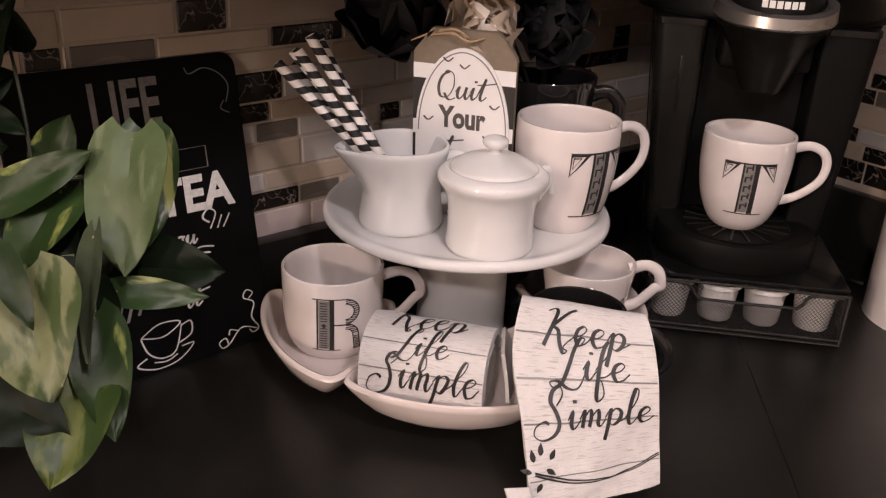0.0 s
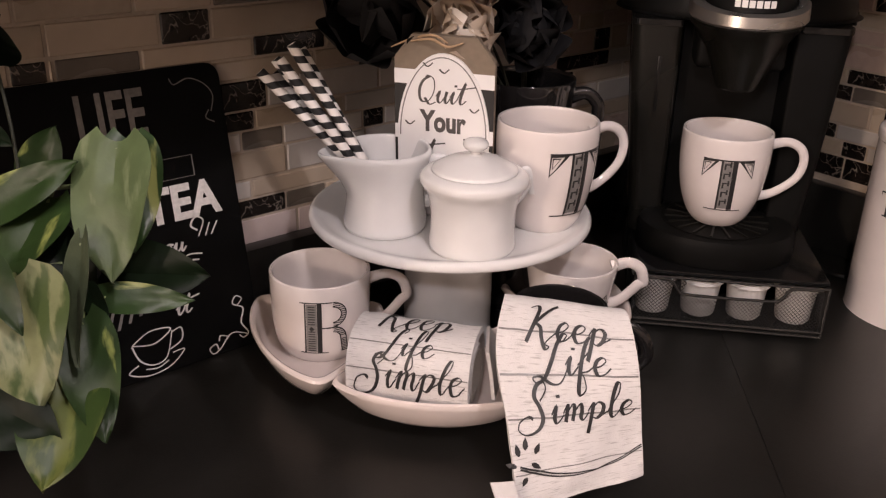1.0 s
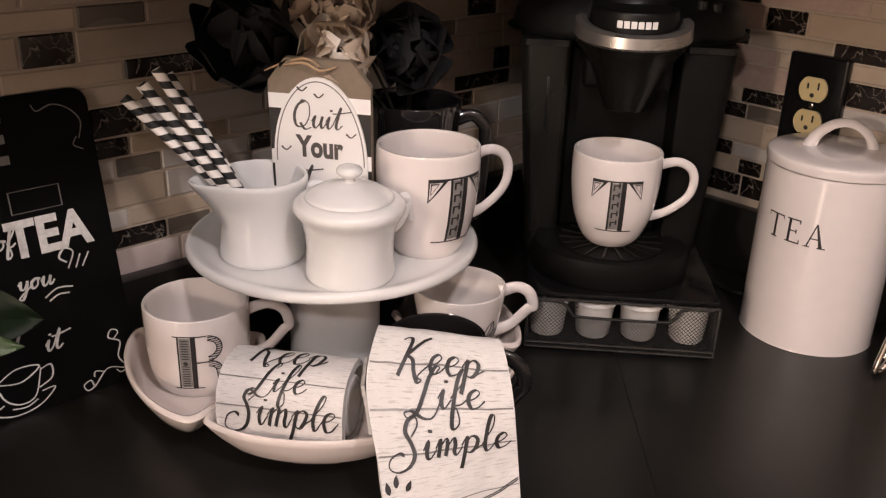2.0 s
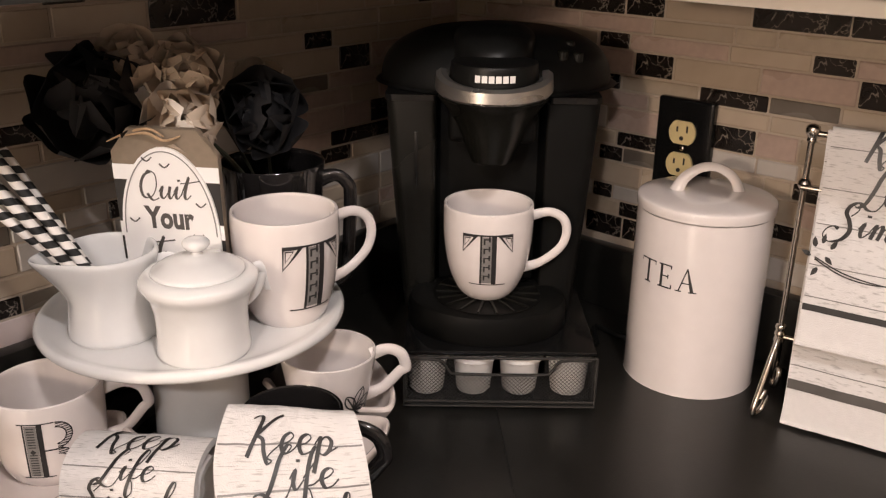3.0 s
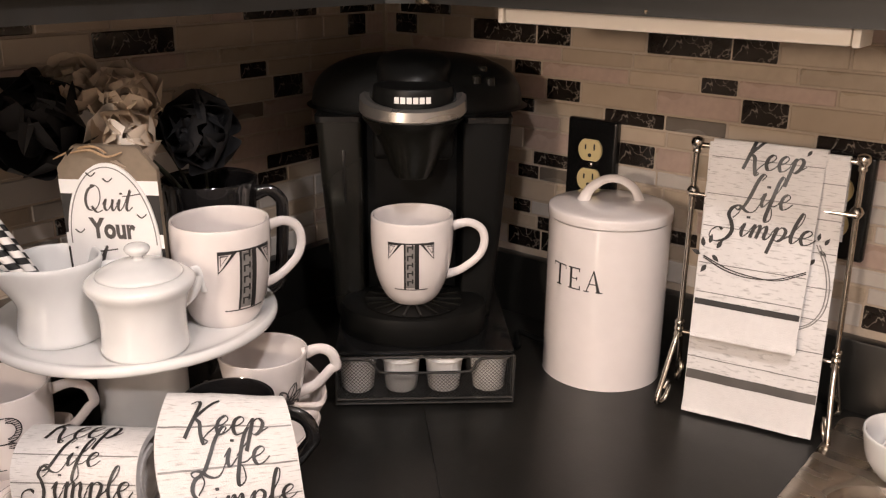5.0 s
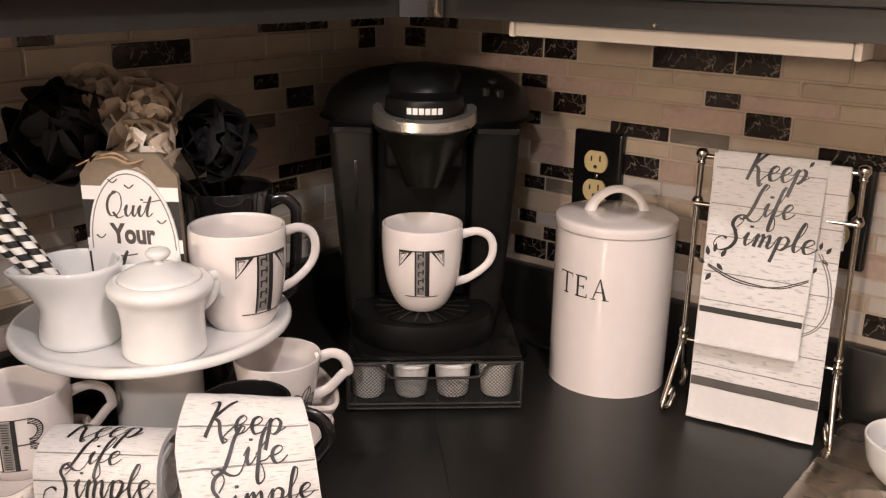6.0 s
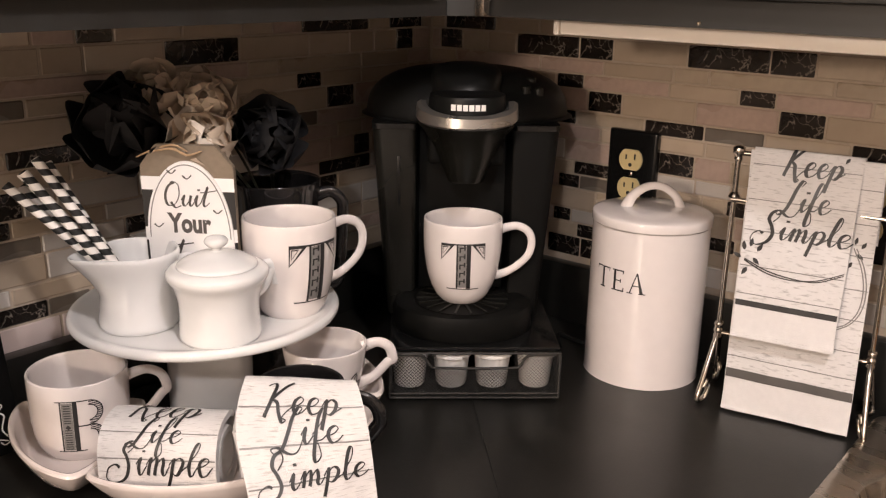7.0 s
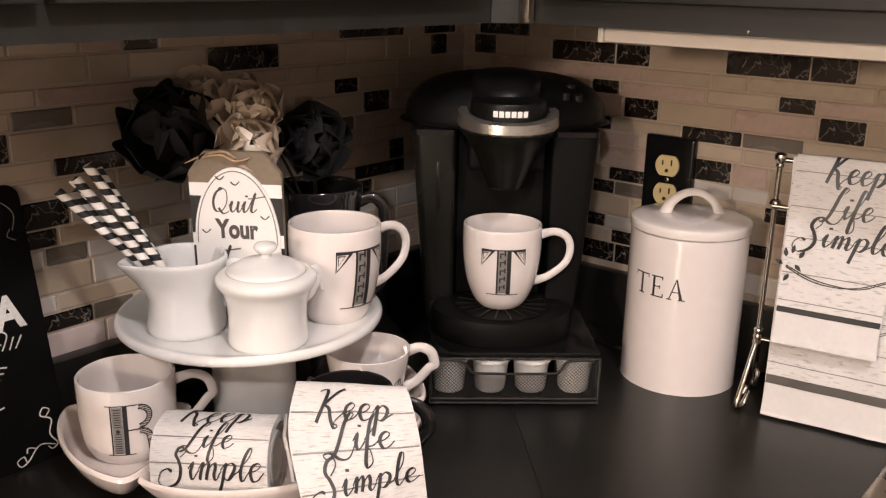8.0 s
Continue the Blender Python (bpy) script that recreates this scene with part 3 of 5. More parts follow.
def turntable():
    t = thing("turntable", "low black turntable under the sectioned dishes", "turntable", pose(*DISHES, 0.9))
    part("disc", lathe([(0.066, 0.0), (0.118, 0.0), (0.120, 0.002), (0.120, 0.016), (0.118, 0.0172), (0.066, 0.0172), (0.066, 0.0)], 64, 1), M_black, t)


turntable()


def section_dish(a0, a1, label, ro=0.187, ri=0.066):
    """A boat-shaped dish, one sector of a ring round the cake stand's foot."""
    t = thing("section_dish", label, "dish", pose(*DISHES, 0.9175), group="sectioned serving dishes")
    out = []
    for a, r in [(a0 + 3, ri)] + [(a0 + 3 * (1 - k / 3), ri + (ro - ri) * k / 3) for k in range(1, 3)]:
        out.append((r * math.cos(radians(a)), r * math.sin(radians(a)), 0))
    for k in range(15):
        a = radians(a0 + (a1 - a0) * k / 14)
        rr = ro - 0.006 * (abs(k - 7) / 7) ** 6
        out.append((rr * math.cos(a), rr * math.sin(a), 0))
    for a, r in [(a1 - 3 * (1 - k / 3), ri + (ro - ri) * k / 3) for k in (2, 1)] + [(a1 - 3, ri)]:
        out.append((r * math.cos(radians(a)), r * math.sin(radians(a)), 0))
    for k in range(1, 4):
        a = radians(a1 - 3 + (a0 - a1 + 6) * k / 4)
        out.append((ri * math.cos(a), ri * math.sin(a), 0))
    loop = []
    for i in range(len(out)):
        p, q = Vector(out[i]), Vector(out[(i + 1) % len(out)])
        loop += [p.lerp(q, j / 3) for j in range(3)]
    for _ in range(3):
        loop = [(loop[i - 1] + 2 * loop[i] + loop[(i + 1) % len(loop)]) / 4 for i in range(len(loop))]
    c = sum(loop, Vector()) / len(loop)
    b = bmesh.new()
    rings = []
    for inset, z in ((0.026, 0.0), (0.021, 0.0012), (0.0150, 0.006), (0.007, 0.017), (0.0018, 0.0255), (0.0, 0.0295), (0.0008, 0.0318), (0.0030, 0.0330),
                     (0.0055, 0.0318), (0.0075, 0.028), (0.011, 0.018), (0.016, 0.008), (0.021, 0.0055)):
        ring = []
        n = len(loop)
        for i, p in enumerate(loop):
            d = (loop[(i + 1) % n] - loop[i - 1]).normalized()
            nrm = Vector((-d.y, d.x, 0))
            q = c + (p - c) * (1 - inset / 0.062)
            ring.append(b.verts.new((q.x, q.y, z)))
        rings.append(ring)
    for lo, hi in zip(rings, rings[1:]):
        for i in range(len(lo)):
            b.faces.new((lo[i], lo[(i + 1) % len(lo)], hi[(i + 1) % len(lo)], hi[i]))
    for ring in (rings[0], rings[-1]):
        cz = b.verts.new((c.x, c.y, ring[0].co.z))
        for i in range(len(ring)):
            b.faces.new((ring[i], ring[(i + 1) % len(ring)], cz))
    bmesh.ops.recalc_face_normals(b, faces=b.faces[:])
    part("bowl", b, M_dish, t)
    return t


section_dish(-134, -74, "cream glazed sector dish holding a mug", 0.195)
section_dish(-75, -16, "cream glazed sector dish holding a rolled towel", 0.187)
section_dish(-15, 37, "cream glazed sector dish holding a black mug", 0.183)
section_dish(39, 93, "cream glazed sector dish holding a patterned cup", 0.183)


def cream_jug():
    base = Vector((0.1563, -0.6217, 1.0415))
    t = thing("cream_jug", "white porcelain cream jug used as a straw holder", "jug", Matrix.Translation(base))
    spout = radians(-117)
    dirn = Vector((math.cos(spout), math.sin(spout), 0))

    def pull(co):
        k = max(0.0, (co.z - 0.034) / 0.040)
        side = max(0.0, Vector((co.x, co.y, 0)).normalized().dot(dirn)) if co.x or co.y else 0
        return co + dirn * (0.0185 * k ** 1.2 * side ** 5) + Vector((0, 0, -0.003 * k * side ** 4))
    prof = [(0, 0.001), (0.033, 0.0), (0.0372, 0.0015), (0.0382, 0.006), (0.0368, 0.020), (0.0358, 0.034), (0.0372, 0.050), (0.0402, 0.063), (0.0420, 0.0715), (0.0415, 0.0750), (0.0398, 0.0762),
            (0.0378, 0.0735), (0.0360, 0.062), (0.0335, 0.045), (0.0335, 0.02), (0.032, 0.006), (0, 0.005)]
    part("body", lathe(prof, 72, 4, squash=pull), M_white, t)
    part("handle", ear(0.039, 0.060, 0.036, 0.022, 0.022, 55, 0.0034), M_white, t)
    return base


JUG = cream_jug()


def sugar_bowl():
    t = thing("sugar_bowl", "white porcelain sugar bowl with a knobbed lid", "sugar bowl", pose(0.2420, -0.5900, 1.0415))
    part("body", lathe([(0, 0.001), (0.032, 0.0), (0.0370, 0.0015), (0.0383, 0.006), (0.0372, 0.019), (0.0374, 0.037), (0.0410, 0.0515), (0.0462, 0.0600), (0.0474, 0.0640),
                        (0.0462, 0.0680), (0.0405, 0.0718), (0.0362, 0.0705), (0.0340, 0.058), (0.033, 0.02), (0, 0.006)], 72, 4), M_white, t)
    lid = part("lid", lathe([(0.0345, 0.0700), (0.0368, 0.0712), (0.0370, 0.0730), (0.0345, 0.0755), (0.023, 0.0812), (0.011, 0.0842), (0.0050, 0.0852), (0.0046, 0.0875),
                             (0.0085, 0.0902), (0.0110, 0.0938), (0.0094, 0.0975), (0.0045, 0.0992), (0, 0.0995)], 64, 4), M_white, t)
    part("handle", ear(0.0445, 0.060, 0.0395, 0.036, 0.015, 75, 0.003), M_white, t)
    return lid


sugar_bowl()


def patterned_cup():
    t = thing("patterned_cup", "white cup with a black leaf pattern in the dish", "cup", pose(0.2553, -0.4689, 0.9235))
    prof = [(0.024, 0), (0.027, 0.002), (0.032, 0.013), (0.0375, 0.034), (0.0418, 0.056), (0.0448, 0.0770)]
    f = radius_of(prof)
    body = part("body", cup_body(prof, 0.0028), M_mug, t)
    part("handle", ear(0.0430, 0.068, 0.037, 0.026, 0.031, 56, 0.0036), M_mug, t)
    to = on_turned(None, -4, f, 0.030, 0.0006)
    strokes = []
    for s, u0, v0, ang, ln in ((1, 0, 0, 70, 0.024), (1, 0, 0, 25, 0.022), (1, 0, 0, -20, 0.020), (1, -0.018, 0.006, 165, 0.020), (1, 0.0, 0.0, 120, 0.020)):
        a = radians(ang)
        d, nrm = Vector((math.cos(a), math.sin(a))), Vector((-math.sin(a), math.cos(a)))
        p = Vector((u0, v0))
        for w in (0.35, -0.35):
            strokes.append([tuple(p), tuple(p + d * ln * 0.35 + nrm * ln * w * 0.6), tuple(p + d * ln * 0.75 + nrm * ln * w * 0.55), tuple(p + d * ln)])
        strokes.append([tuple(p), tuple(p + d * ln * 0.5), tuple(p + d * ln * 0.9)])
    part("leaf_print", print_strokes(strokes, 0.0022, to, thin=0.7), M_ink, body, "black printed leaf pattern")


patterned_cup()


def black_mug():
    t = thing("black_mug", "glossy black mug with a towel hung over it", "mug", pose(0.344, -0.583, 0.9235))
    prof = [(0.030, 0), (0.033, 0.002), (0.038, 0.02), (0.040, 0.05), (0.040, 0.097)]
    part("body", cup_body(prof), M_blackglaze, t)
    part("handle", ear(0.039, 0.084, 0.038, 0.034, 0.034, 34, 0.0042), M_blackglaze, t)


black_mug()


def roman_tea(h):
    """The word TEA in a light roman face with fine serifs."""
    out = []
    t, f = 0.115 * h, 0.050 * h
    x = -1.25 * h
    out += [rect(x + 0.36 * h, x + 0.36 * h + t, -h / 2, h / 2), rect(x, x + 0.80 * h, h / 2 - f, h / 2 + f * 0.2), rect(x + 0.24 * h, x + 0.56 * h, -h / 2 - f * 0.3, -h / 2 + f)]
    out += [[(x, h / 2), (x + f, h / 2), (x + f * 0.6, h / 2 - 0.18 * h), (x, h / 2 - 0.18 * h)], [(x + 0.80 * h - f, h / 2), (x + 0.80 * h, h / 2), (x + 0.80 * h, h / 2 - 0.18 * h), (x + 0.80 * h - f * 0.6, h / 2 - 0.18 * h)]]
    x = -0.30 * h
    out += [rect(x + 0.08 * h, x + 0.08 * h + t, -h / 2, h / 2), rect(x, x + 0.58 * h, h / 2 - f, h / 2 + f * 0.2), rect(x, x + 0.62 * h, -h / 2 - f * 0.2, -h / 2 + f), rect(x + 0.16 * h, x + 0.46 * h, -f / 2, f / 2)]
    out += [rect(x + 0.58 * h - f, x + 0.58 * h, h / 2 - 0.16 * h, h / 2), rect(x + 0.62 * h - f, x + 0.62 * h, -h / 2, -h / 2 + 0.18 * h), rect(x + 0.46 * h - f, x + 0.46 * h, -0.09 * h, 0.09 * h)]
    x = 0.48 * h
    out += [[(x + 0.10 * h, -h / 2), (x + 0.10 * h + f * 1.2, -h / 2), (x + 0.43 * h + f * 0.6, h / 2), (x + 0.43 * h - f * 0.4, h / 2)], [(x + 0.72 * h - t, -h / 2), (x + 0.72 * h + t * 0.3, -h / 2), (x + 0.46 * h, h / 2), (x + 0.40 * h, h / 2)]]
    out += [rect(x + 0.21 * h, x + 0.60 * h, -0.16 * h, -0.16 * h + f), rect(x, x + 0.26 * h, -h / 2 - f * 0.3, -h / 2 + f * 0.7), rect(x + 0.54 * h, x + 0.86 * h, -h / 2 - f * 0.3, -h / 2 + f * 0.7)]
    return out


def canister():
    t = thing("tea_canister", "cream ceramic tea canister with a looped lid", "canister", pose(0.4340, -0.0930, 0.9))
    r = 0.0705
    body = part("body", lathe([(0, 0.002), (r - 0.006, 0.0), (r - 0.001, 0.003), (r, 0.010), (r, 0.10), (r, 0.186), (r - 0.0010, 0.1895), (r - 0.004, 0.1905),
                               (r - 0.007, 0.18), (r - 0.007, 0.10), (r - 0.007, 0.012), (0, 0.010)], 96, 3), M_mug, t)
    lid = part("lid", lathe([(r - 0.010, 0.188), (r - 0.007, 0.1905), (r - 0.0065, 0.1930), (r + 0.0005, 0.1945), (r + 0.0015, 0.1962), (r + 0.0015, 0.2030), (r - 0.001, 0.2062), (r - 0.012, 0.2085),
                             (0.03, 0.2115), (0, 0.2120)], 96, 4), M_mug, t)
    a = radians(40)
    d = Vector((math.cos(a), math.sin(a), 0))
    pts = [d * (-0.033) + Vector((0, 0, 0.2090)), d * (-0.026) + Vector((0, 0, 0.2235)), d * (-0.013) + Vector((0, 0, 0.2335)), Vector((0, 0, 0.2365)),
           d * 0.013 + Vector((0, 0, 0.2335)), d * 0.026 + Vector((0, 0, 0.2235)), d * 0.033 + Vector((0, 0, 0.2090))]
    part("loop_handle", tube(pts, [0.0055, 0.0042, 0.0036, 0.0034, 0.0036, 0.0042, 0.0055], 12, flat=1.5), M_mug, lid)
    to = on_turned(None, -92, lambda z: r, 0.134, 0.0005)
    part("lettering", print_polys(roman_tea(0.0255), to), M_ink, body, "thin black printed word TEA")


canister()


# ---------- striped straws ----------
def straw_material():
    m = material("striped_paper", (0.80, 0.76, 0.72), 0.6, spread=0.03)
    nt = m.node_tree
    link = nt.links.new
    bs = nt.nodes["Principled BSDF"]
    old = bs.inputs["Base Color"].links[0].from_socket
    tc = nt.nodes.new("ShaderNodeTexCoord")
    sp = nt.nodes.new("ShaderNodeSeparateXYZ")
    link(tc.outputs["Object"], sp.inputs[0])

    def op(kind, a, b=None):
        n = nt.nodes.new("ShaderNodeMath")
        n.operation = kind
        for i, s in enumerate((a, b)):
            if s is None:
                continue
            if isinstance(s, (int, float)):
                n.inputs[i].default_value = s
            else:
                link(s, n.inputs[i])
        return n.outputs[0]
    turn = op("DIVIDE", op("ARCTAN2", sp.outputs[1], sp.outputs[0]), 2 * math.pi)
    band = op("FRACT", op("ADD", op("ADD", turn, op("MULTIPLY", sp.outputs[2], 66.0)), 40.0))
    mx = nt.nodes.new("ShaderNodeMix")
    mx.data_type = "RGBA"
    link(op("GREATER_THAN", band, 0.52), mx.inputs[0])
    link(old, mx.inputs[6])
    mx.inputs[7].default_value = (0.012, 0.012, 0.012, 1)
    link(mx.outputs[2], bs.inputs["Base Color"])
    return m


M_straw = straw_material()


def straws():
    right = Vector((0.65, 0.76, 0))
    near = Vector((0.76, -0.65, 0))
    for i, (s, up, dep) in enumerate(((-0.098, 0.080, 0.004), (-0.086, 0.089, -0.006), (-0.070, 0.104, 0.003), (-0.079, 0.093, 0.012), (-0.064, 0.097, -0.012), (-0.090, 0.074, -0.016))):
        foot = JUG + Vector((0, 0, 0.010)) + right * (0.018 - 0.003 * i) + near * (dep * 0.6)
        tip = JUG + Vector((0, 0, 0.062 + up)) + right * (s - 0.010) + near * dep
        d = tip - foot
        t = thing("paper_straw", "black and white striped paper straw in the jug", "straw", Matrix.Translation(foot) @ d.to_track_quat("Z", "X").to_matrix().to_4x4(), group="paper straws")
        b = lathe([(0.0046, 0), (0.0046, d.length), (0.0040, d.length), (0.0040, 0), (0.0046, 0)], 14, 1)
        part("tube", b, M_straw, t)


straws()

# ---------- coffee maker on its pod drawer ----------
KF = pose(0.3354, -0.3097, 0.9, 0, 0, 41.8)
KM = KF @ pose(-0.0148, -0.007, 0, 0, 0, -2.3)
BACK = 0.33


def pod_drawer():
    t = thing("pod_drawer", "black wire mesh pod drawer with white coffee pods inside", "drawer", KF)
    w = 0.0980
    part("top_plate", box(-w, w, 0.002, BACK, 0.0615, 0.0665, 0.0015), M_gloss, t)
    part("base_plate", box(-w, w, 0.004, BACK, 0.003, 0.006), M_wire, t)
    for s in (-1, 1):
        part("side_panel", box(s * w - (0.003 if s > 0 else 0), s * w + (0 if s > 0 else 0.003), 0.004, BACK, 0.0065, 0.061), M_wire, t)
    part("back_panel", box(-w + 0.004, w - 0.004, BACK - 0.004, BACK - 0.001, 0.0065, 0.061), M_wire, t)
    for z in (0.0045, 0.0098, 0.0600):
        part("front_rail", tube([(-w, 0, z), (0, 0, z), (w, 0, z)], 0.0016, 8, n=2), M_wire, t)
    for s in (-1, 1):
        part("front_post", tube([(s * w, 0, 0.004), (s * w, 0, 0.03), (s * w, 0, 0.061)], 0.0016, 8, n=2), M_wire, t)
    part("pull_rail", tube([(-0.092, -0.001, 0.0585), (-0.062, -0.001, 0.0575), (-0.052, -0.0015, 0.046), (-0.040, -0.002, 0.0425), (0.040, -0.002, 0.0425), (0.052, -0.0015, 0.046),
                            (0.062, -0.001, 0.0575), (0.092, -0.001, 0.0585)], 0.0016, 8), M_wire, t)
    # expanded metal front: two families of slanting strips, lower between the pull rail's bends
    b = bmesh.new()
    top = lambda x: 0.0425 if abs(x) < 0.046 else 0.058
    step = 0.0042
    k = -0.16
    while k < 0.16:
        for s in (-1, 1):
            x0, z0 = k, 0.010
            n = 14
            for i in range(n):
                xa, xb = x0 + s * 0.0034 * i, x0 + s * 0.0034 * (i + 1)
                za, zb = z0 + 0.0034 * i, z0 + 0.0034 * (i + 1)
                if max(abs(xa), abs(xb)) > w - 0.002 or zb > top((xa + xb) / 2):
                    continue
                h = 0.00024
                b.faces.new([b.verts.new((xa - s * h, 0.001, za + h)), b.verts.new((xa + s * h, 0.001, za - h)), b.verts.new((xb + s * h, 0.001, zb - h)), b.verts.new((xb - s * h, 0.001, zb + h))])
        k += step
    tagged(part("mesh_front", b, M_wire, t, "black expanded metal mesh", smooth=False), kind="stuff")
    return t


pod_drawer()


def coffee_pod():
    t = thing("coffee_pod", "white foil-topped coffee pod behind the mesh", "coffee pod", KF @ pose(-0.075, 0.027, 0.0120), group="coffee pods")
    part("cup", lathe([(0, 0.0), (0.0165, 0.0), (0.0178, 0.002), (0.0212, 0.0365), (0.0215, 0.0373), (0, 0.0373)], 32, 1), M_pod, t)
    part("foil_lid", lathe([(0, 0.0375), (0.0225, 0.0375), (0.0245, 0.0385), (0.0245, 0.0425), (0.0238, 0.0434), (0, 0.0436)], 32, 1), M_foil, t)
    return t


pod = coffee_pod()
for x in (-0.026, 0.022, 0.073):
    copy_thing(pod, KF @ pose(x, 0.027, 0.0120, 0, 0, x * 900))


def loft(outline, levels, bm=None):
    """A closed solid through outlines outline(z) at the given heights, all with the same count of points."""
    b = bmesh.new()
    rings = [[b.verts.new((x, y, z)) for x, y in outline(z)] for z in levels]
    for lo, hi in zip(rings, rings[1:]):
        n = len(lo)
        for k in range(n):
            b.faces.new((lo[k], lo[(k + 1) % n], hi[(k + 1) % n], hi[k]))
    b.faces.new(rings[0][::-1])
    b.faces.new(rings[-1])
    bmesh.ops.recalc_face_normals(b, faces=b.faces[:])
    return joined(bm, b)


def corner(cx, cy, r, a0, a1, n=6):
    return [(cx + r * math.cos(radians(a0 + (a1 - a0) * k / n)), cy + r * math.sin(radians(a0 + (a1 - a0) * k / n))) for k in range(n + 1)]


def coffee_maker():
    t = thing("coffee_maker", "black single-cup coffee maker standing on the pod drawer", "coffee maker", KM)
    z0 = 0.0668
    # the sides draw in towards the base
    half = lambda z: 0.0915 + 0.0195 * min(1.0, max(0.0, (z - z0) / (0.300 - z0))) ** 0.8

    def housing(z):
        w = half(z)
        return ([(-0.0575, 0.130), (-0.0545, 0.140)] + [(0.0500, 0.140)] + [(0.0550, 0.113)] + corner(0.0590, 0.1115, 0.0035, 180, 270, 3)
                + corner(w - 0.012, 0.120, 0.012, 270, 360) + corner(w - 0.055, 0.262, 0.055, 0, 90) + corner(-w + 0.055, 0.262, 0.055, 90, 180) + [(-w, 0.2255), (-0.0575, 0.2255)])

    def tank(z):
        w = half(z)
        return corner(-0.0640, 0.1140, 0.006, 270, 360, 3) + [(-0.0580, 0.2245), (-w + 0.0005, 0.2245)] + corner(-w + 0.0125, 0.120, 0.012, 180, 270)
    levels = [z0 + 0.0005, z0 + 0.003, 0.090, 0.130, 0.180, 0.230, 0.270, 0.297, 0.2995]
    part("housing", loft(housing, levels), M_pit, t)
    part("water_tank", loft(tank, levels), M_grey, t, "smoky grey plastic water tank")
    # Added ridge that stands for the upright highlight on the tank.
    part("tank_glint_ridge", box(-0.0805, -0.0765, 0.1065, 0.1085, 0.208, 0.268, 0.0008), M_gloss, t, "glossy upright ridge added for the highlight on the water tank")
    # bright-edged cover plates over tank and cheek
    for s in (-1, 1):
        plate = lambda z, s=s: [(s * x, y) for x, y in corner(0.0620, 0.110, 0.004, 180, 270, 3) + corner(0.102, 0.1155, 0.0095, 270, 360) + [(0.1115, 0.215), (0.058, 0.215)]]
        part("cheek_trim", loft(plate, [0.2998, 0.3010, 0.3050, 0.3062]), M_gloss, t)
    dome = lambda c: Vector((c.x, c.y * (0.76 if c.y < 0 else 0.92), c.z))
    part("top_cover", lathe([(0.0, 0.3665), (0.050, 0.3650), (0.079, 0.3605), (0.100, 0.3525), (0.114, 0.3425), (0.1225, 0.3300), (0.1260, 0.3150), (0.1255, 0.3085), (0.1235, 0.3066), (0.0, 0.3066)], 72, 4,
                            centre=(0.003, 0.198, 0), squash=dome), M_black, t)
    part("lid_hump", lathe([(0.0, 0.3740), (0.022, 0.3736), (0.034, 0.3705), (0.041, 0.364), (0.0430, 0.352), (0.0435, 0.332), (0.0, 0.332)], 56, 4, centre=(0, 0.146, 0),
                           squash=lambda c: Vector((c.x, c.y * 1.45, c.z - (0.012 * (-c.y / 0.04) ** 2 if c.y < 0 else 0)))), M_black, t)
    for x, y, z in ((0.070, 0.130, 0.3490), (0.086, 0.140, 0.3455), (0.078, 0.154, 0.3555)):
        part("button", lathe([(0, 0.002), (0.0045, 0.0018), (0.006, 0.0), (0.006, -0.008)], 20, 1, centre=(x, y, z)), M_grey, t)
    part("brew_head", lathe([(0.0, 0.2455), (0.0185, 0.2455), (0.0215, 0.2475), (0.0275, 0.262), (0.0375, 0.286), (0.0480, 0.303), (0.0525, 0.314), (0.0, 0.314)], 56, 3, centre=(0, 0.082, 0)), M_grey, t)
    part("head_neck", box(-0.045, 0.045, 0.085, 0.1405, 0.262, 0.3066, 0.008, 3), M_pit, t)
    cap = part("head_cap", lathe([(0.0435, 0.317), (0.0440, 0.329), (0.0430, 0.3420), (0.038, 0.3470), (0.0, 0.3490)], 56, 3, centre=(0, 0.082, 0)), M_black, t)
    # a broad silver band round the front of the head, a little higher at its ends
    b = bmesh.new()
    rings = []
    for k in range(33):
        a = radians(-184 + 188 * k / 32)
        side = 1 - max(0.0, -math.sin(a))
        lift, width = 0.006 * side ** 1.5, 0.0105 + 0.004 * side
        ring = [b.verts.new((r * math.cos(a), 0.082 + r * math.sin(a), z + lift)) for r, z in
                ((0.0490, 0.3135), (0.0560, 0.3125), (0.0585, 0.3150), (0.0575, 0.3145 + width), (0.0530, 0.3175 + width), (0.0470, 0.3165 + width))]
        rings.append(ring)
    for lo, hi in zip(rings, rings[1:]):
        for j in range(6):
            b.faces.new((lo[j], lo[(j + 1) % 6], hi[(j + 1) % 6], hi[j]))
    for r in (rings[0], rings[-1]):
        b.faces.new(r)
    bmesh.ops.recalc_face_normals(b, faces=b.faces[:])
    part("handle_band", b, M_silver, t, "curved silver lift handle")
    # the maker's mark as six plain white blocks
    f = lambda u, v: Vector((0.0445 * math.sin(u / 0.0445), 0.082 - 0.0445 * math.cos(u / 0.0445), 0.3355 + v))
    part("maker_mark", print_polys([rect(-0.0195 + 0.0068 * i, -0.0195 + 0.0068 * i + 0.0054, -0.0034, 0.0034) for i in range(6)], f), M_foil, cap, "plain white blocks of a maker's mark")
    tray = lambda c: Vector((c.x, c.y * (0.80 if c.y < 0 else 0.7), c.z))
    part("drip_base", lathe([(0, z0), (0.083, z0), (0.0845, z0 + 0.003), (0.0840, 0.090), (0.0815, 0.0965), (0.076, 0.0985), (0.0, 0.0985)], 64, 1, centre=(0, 0.085, 0), squash=tray), M_pit, t)
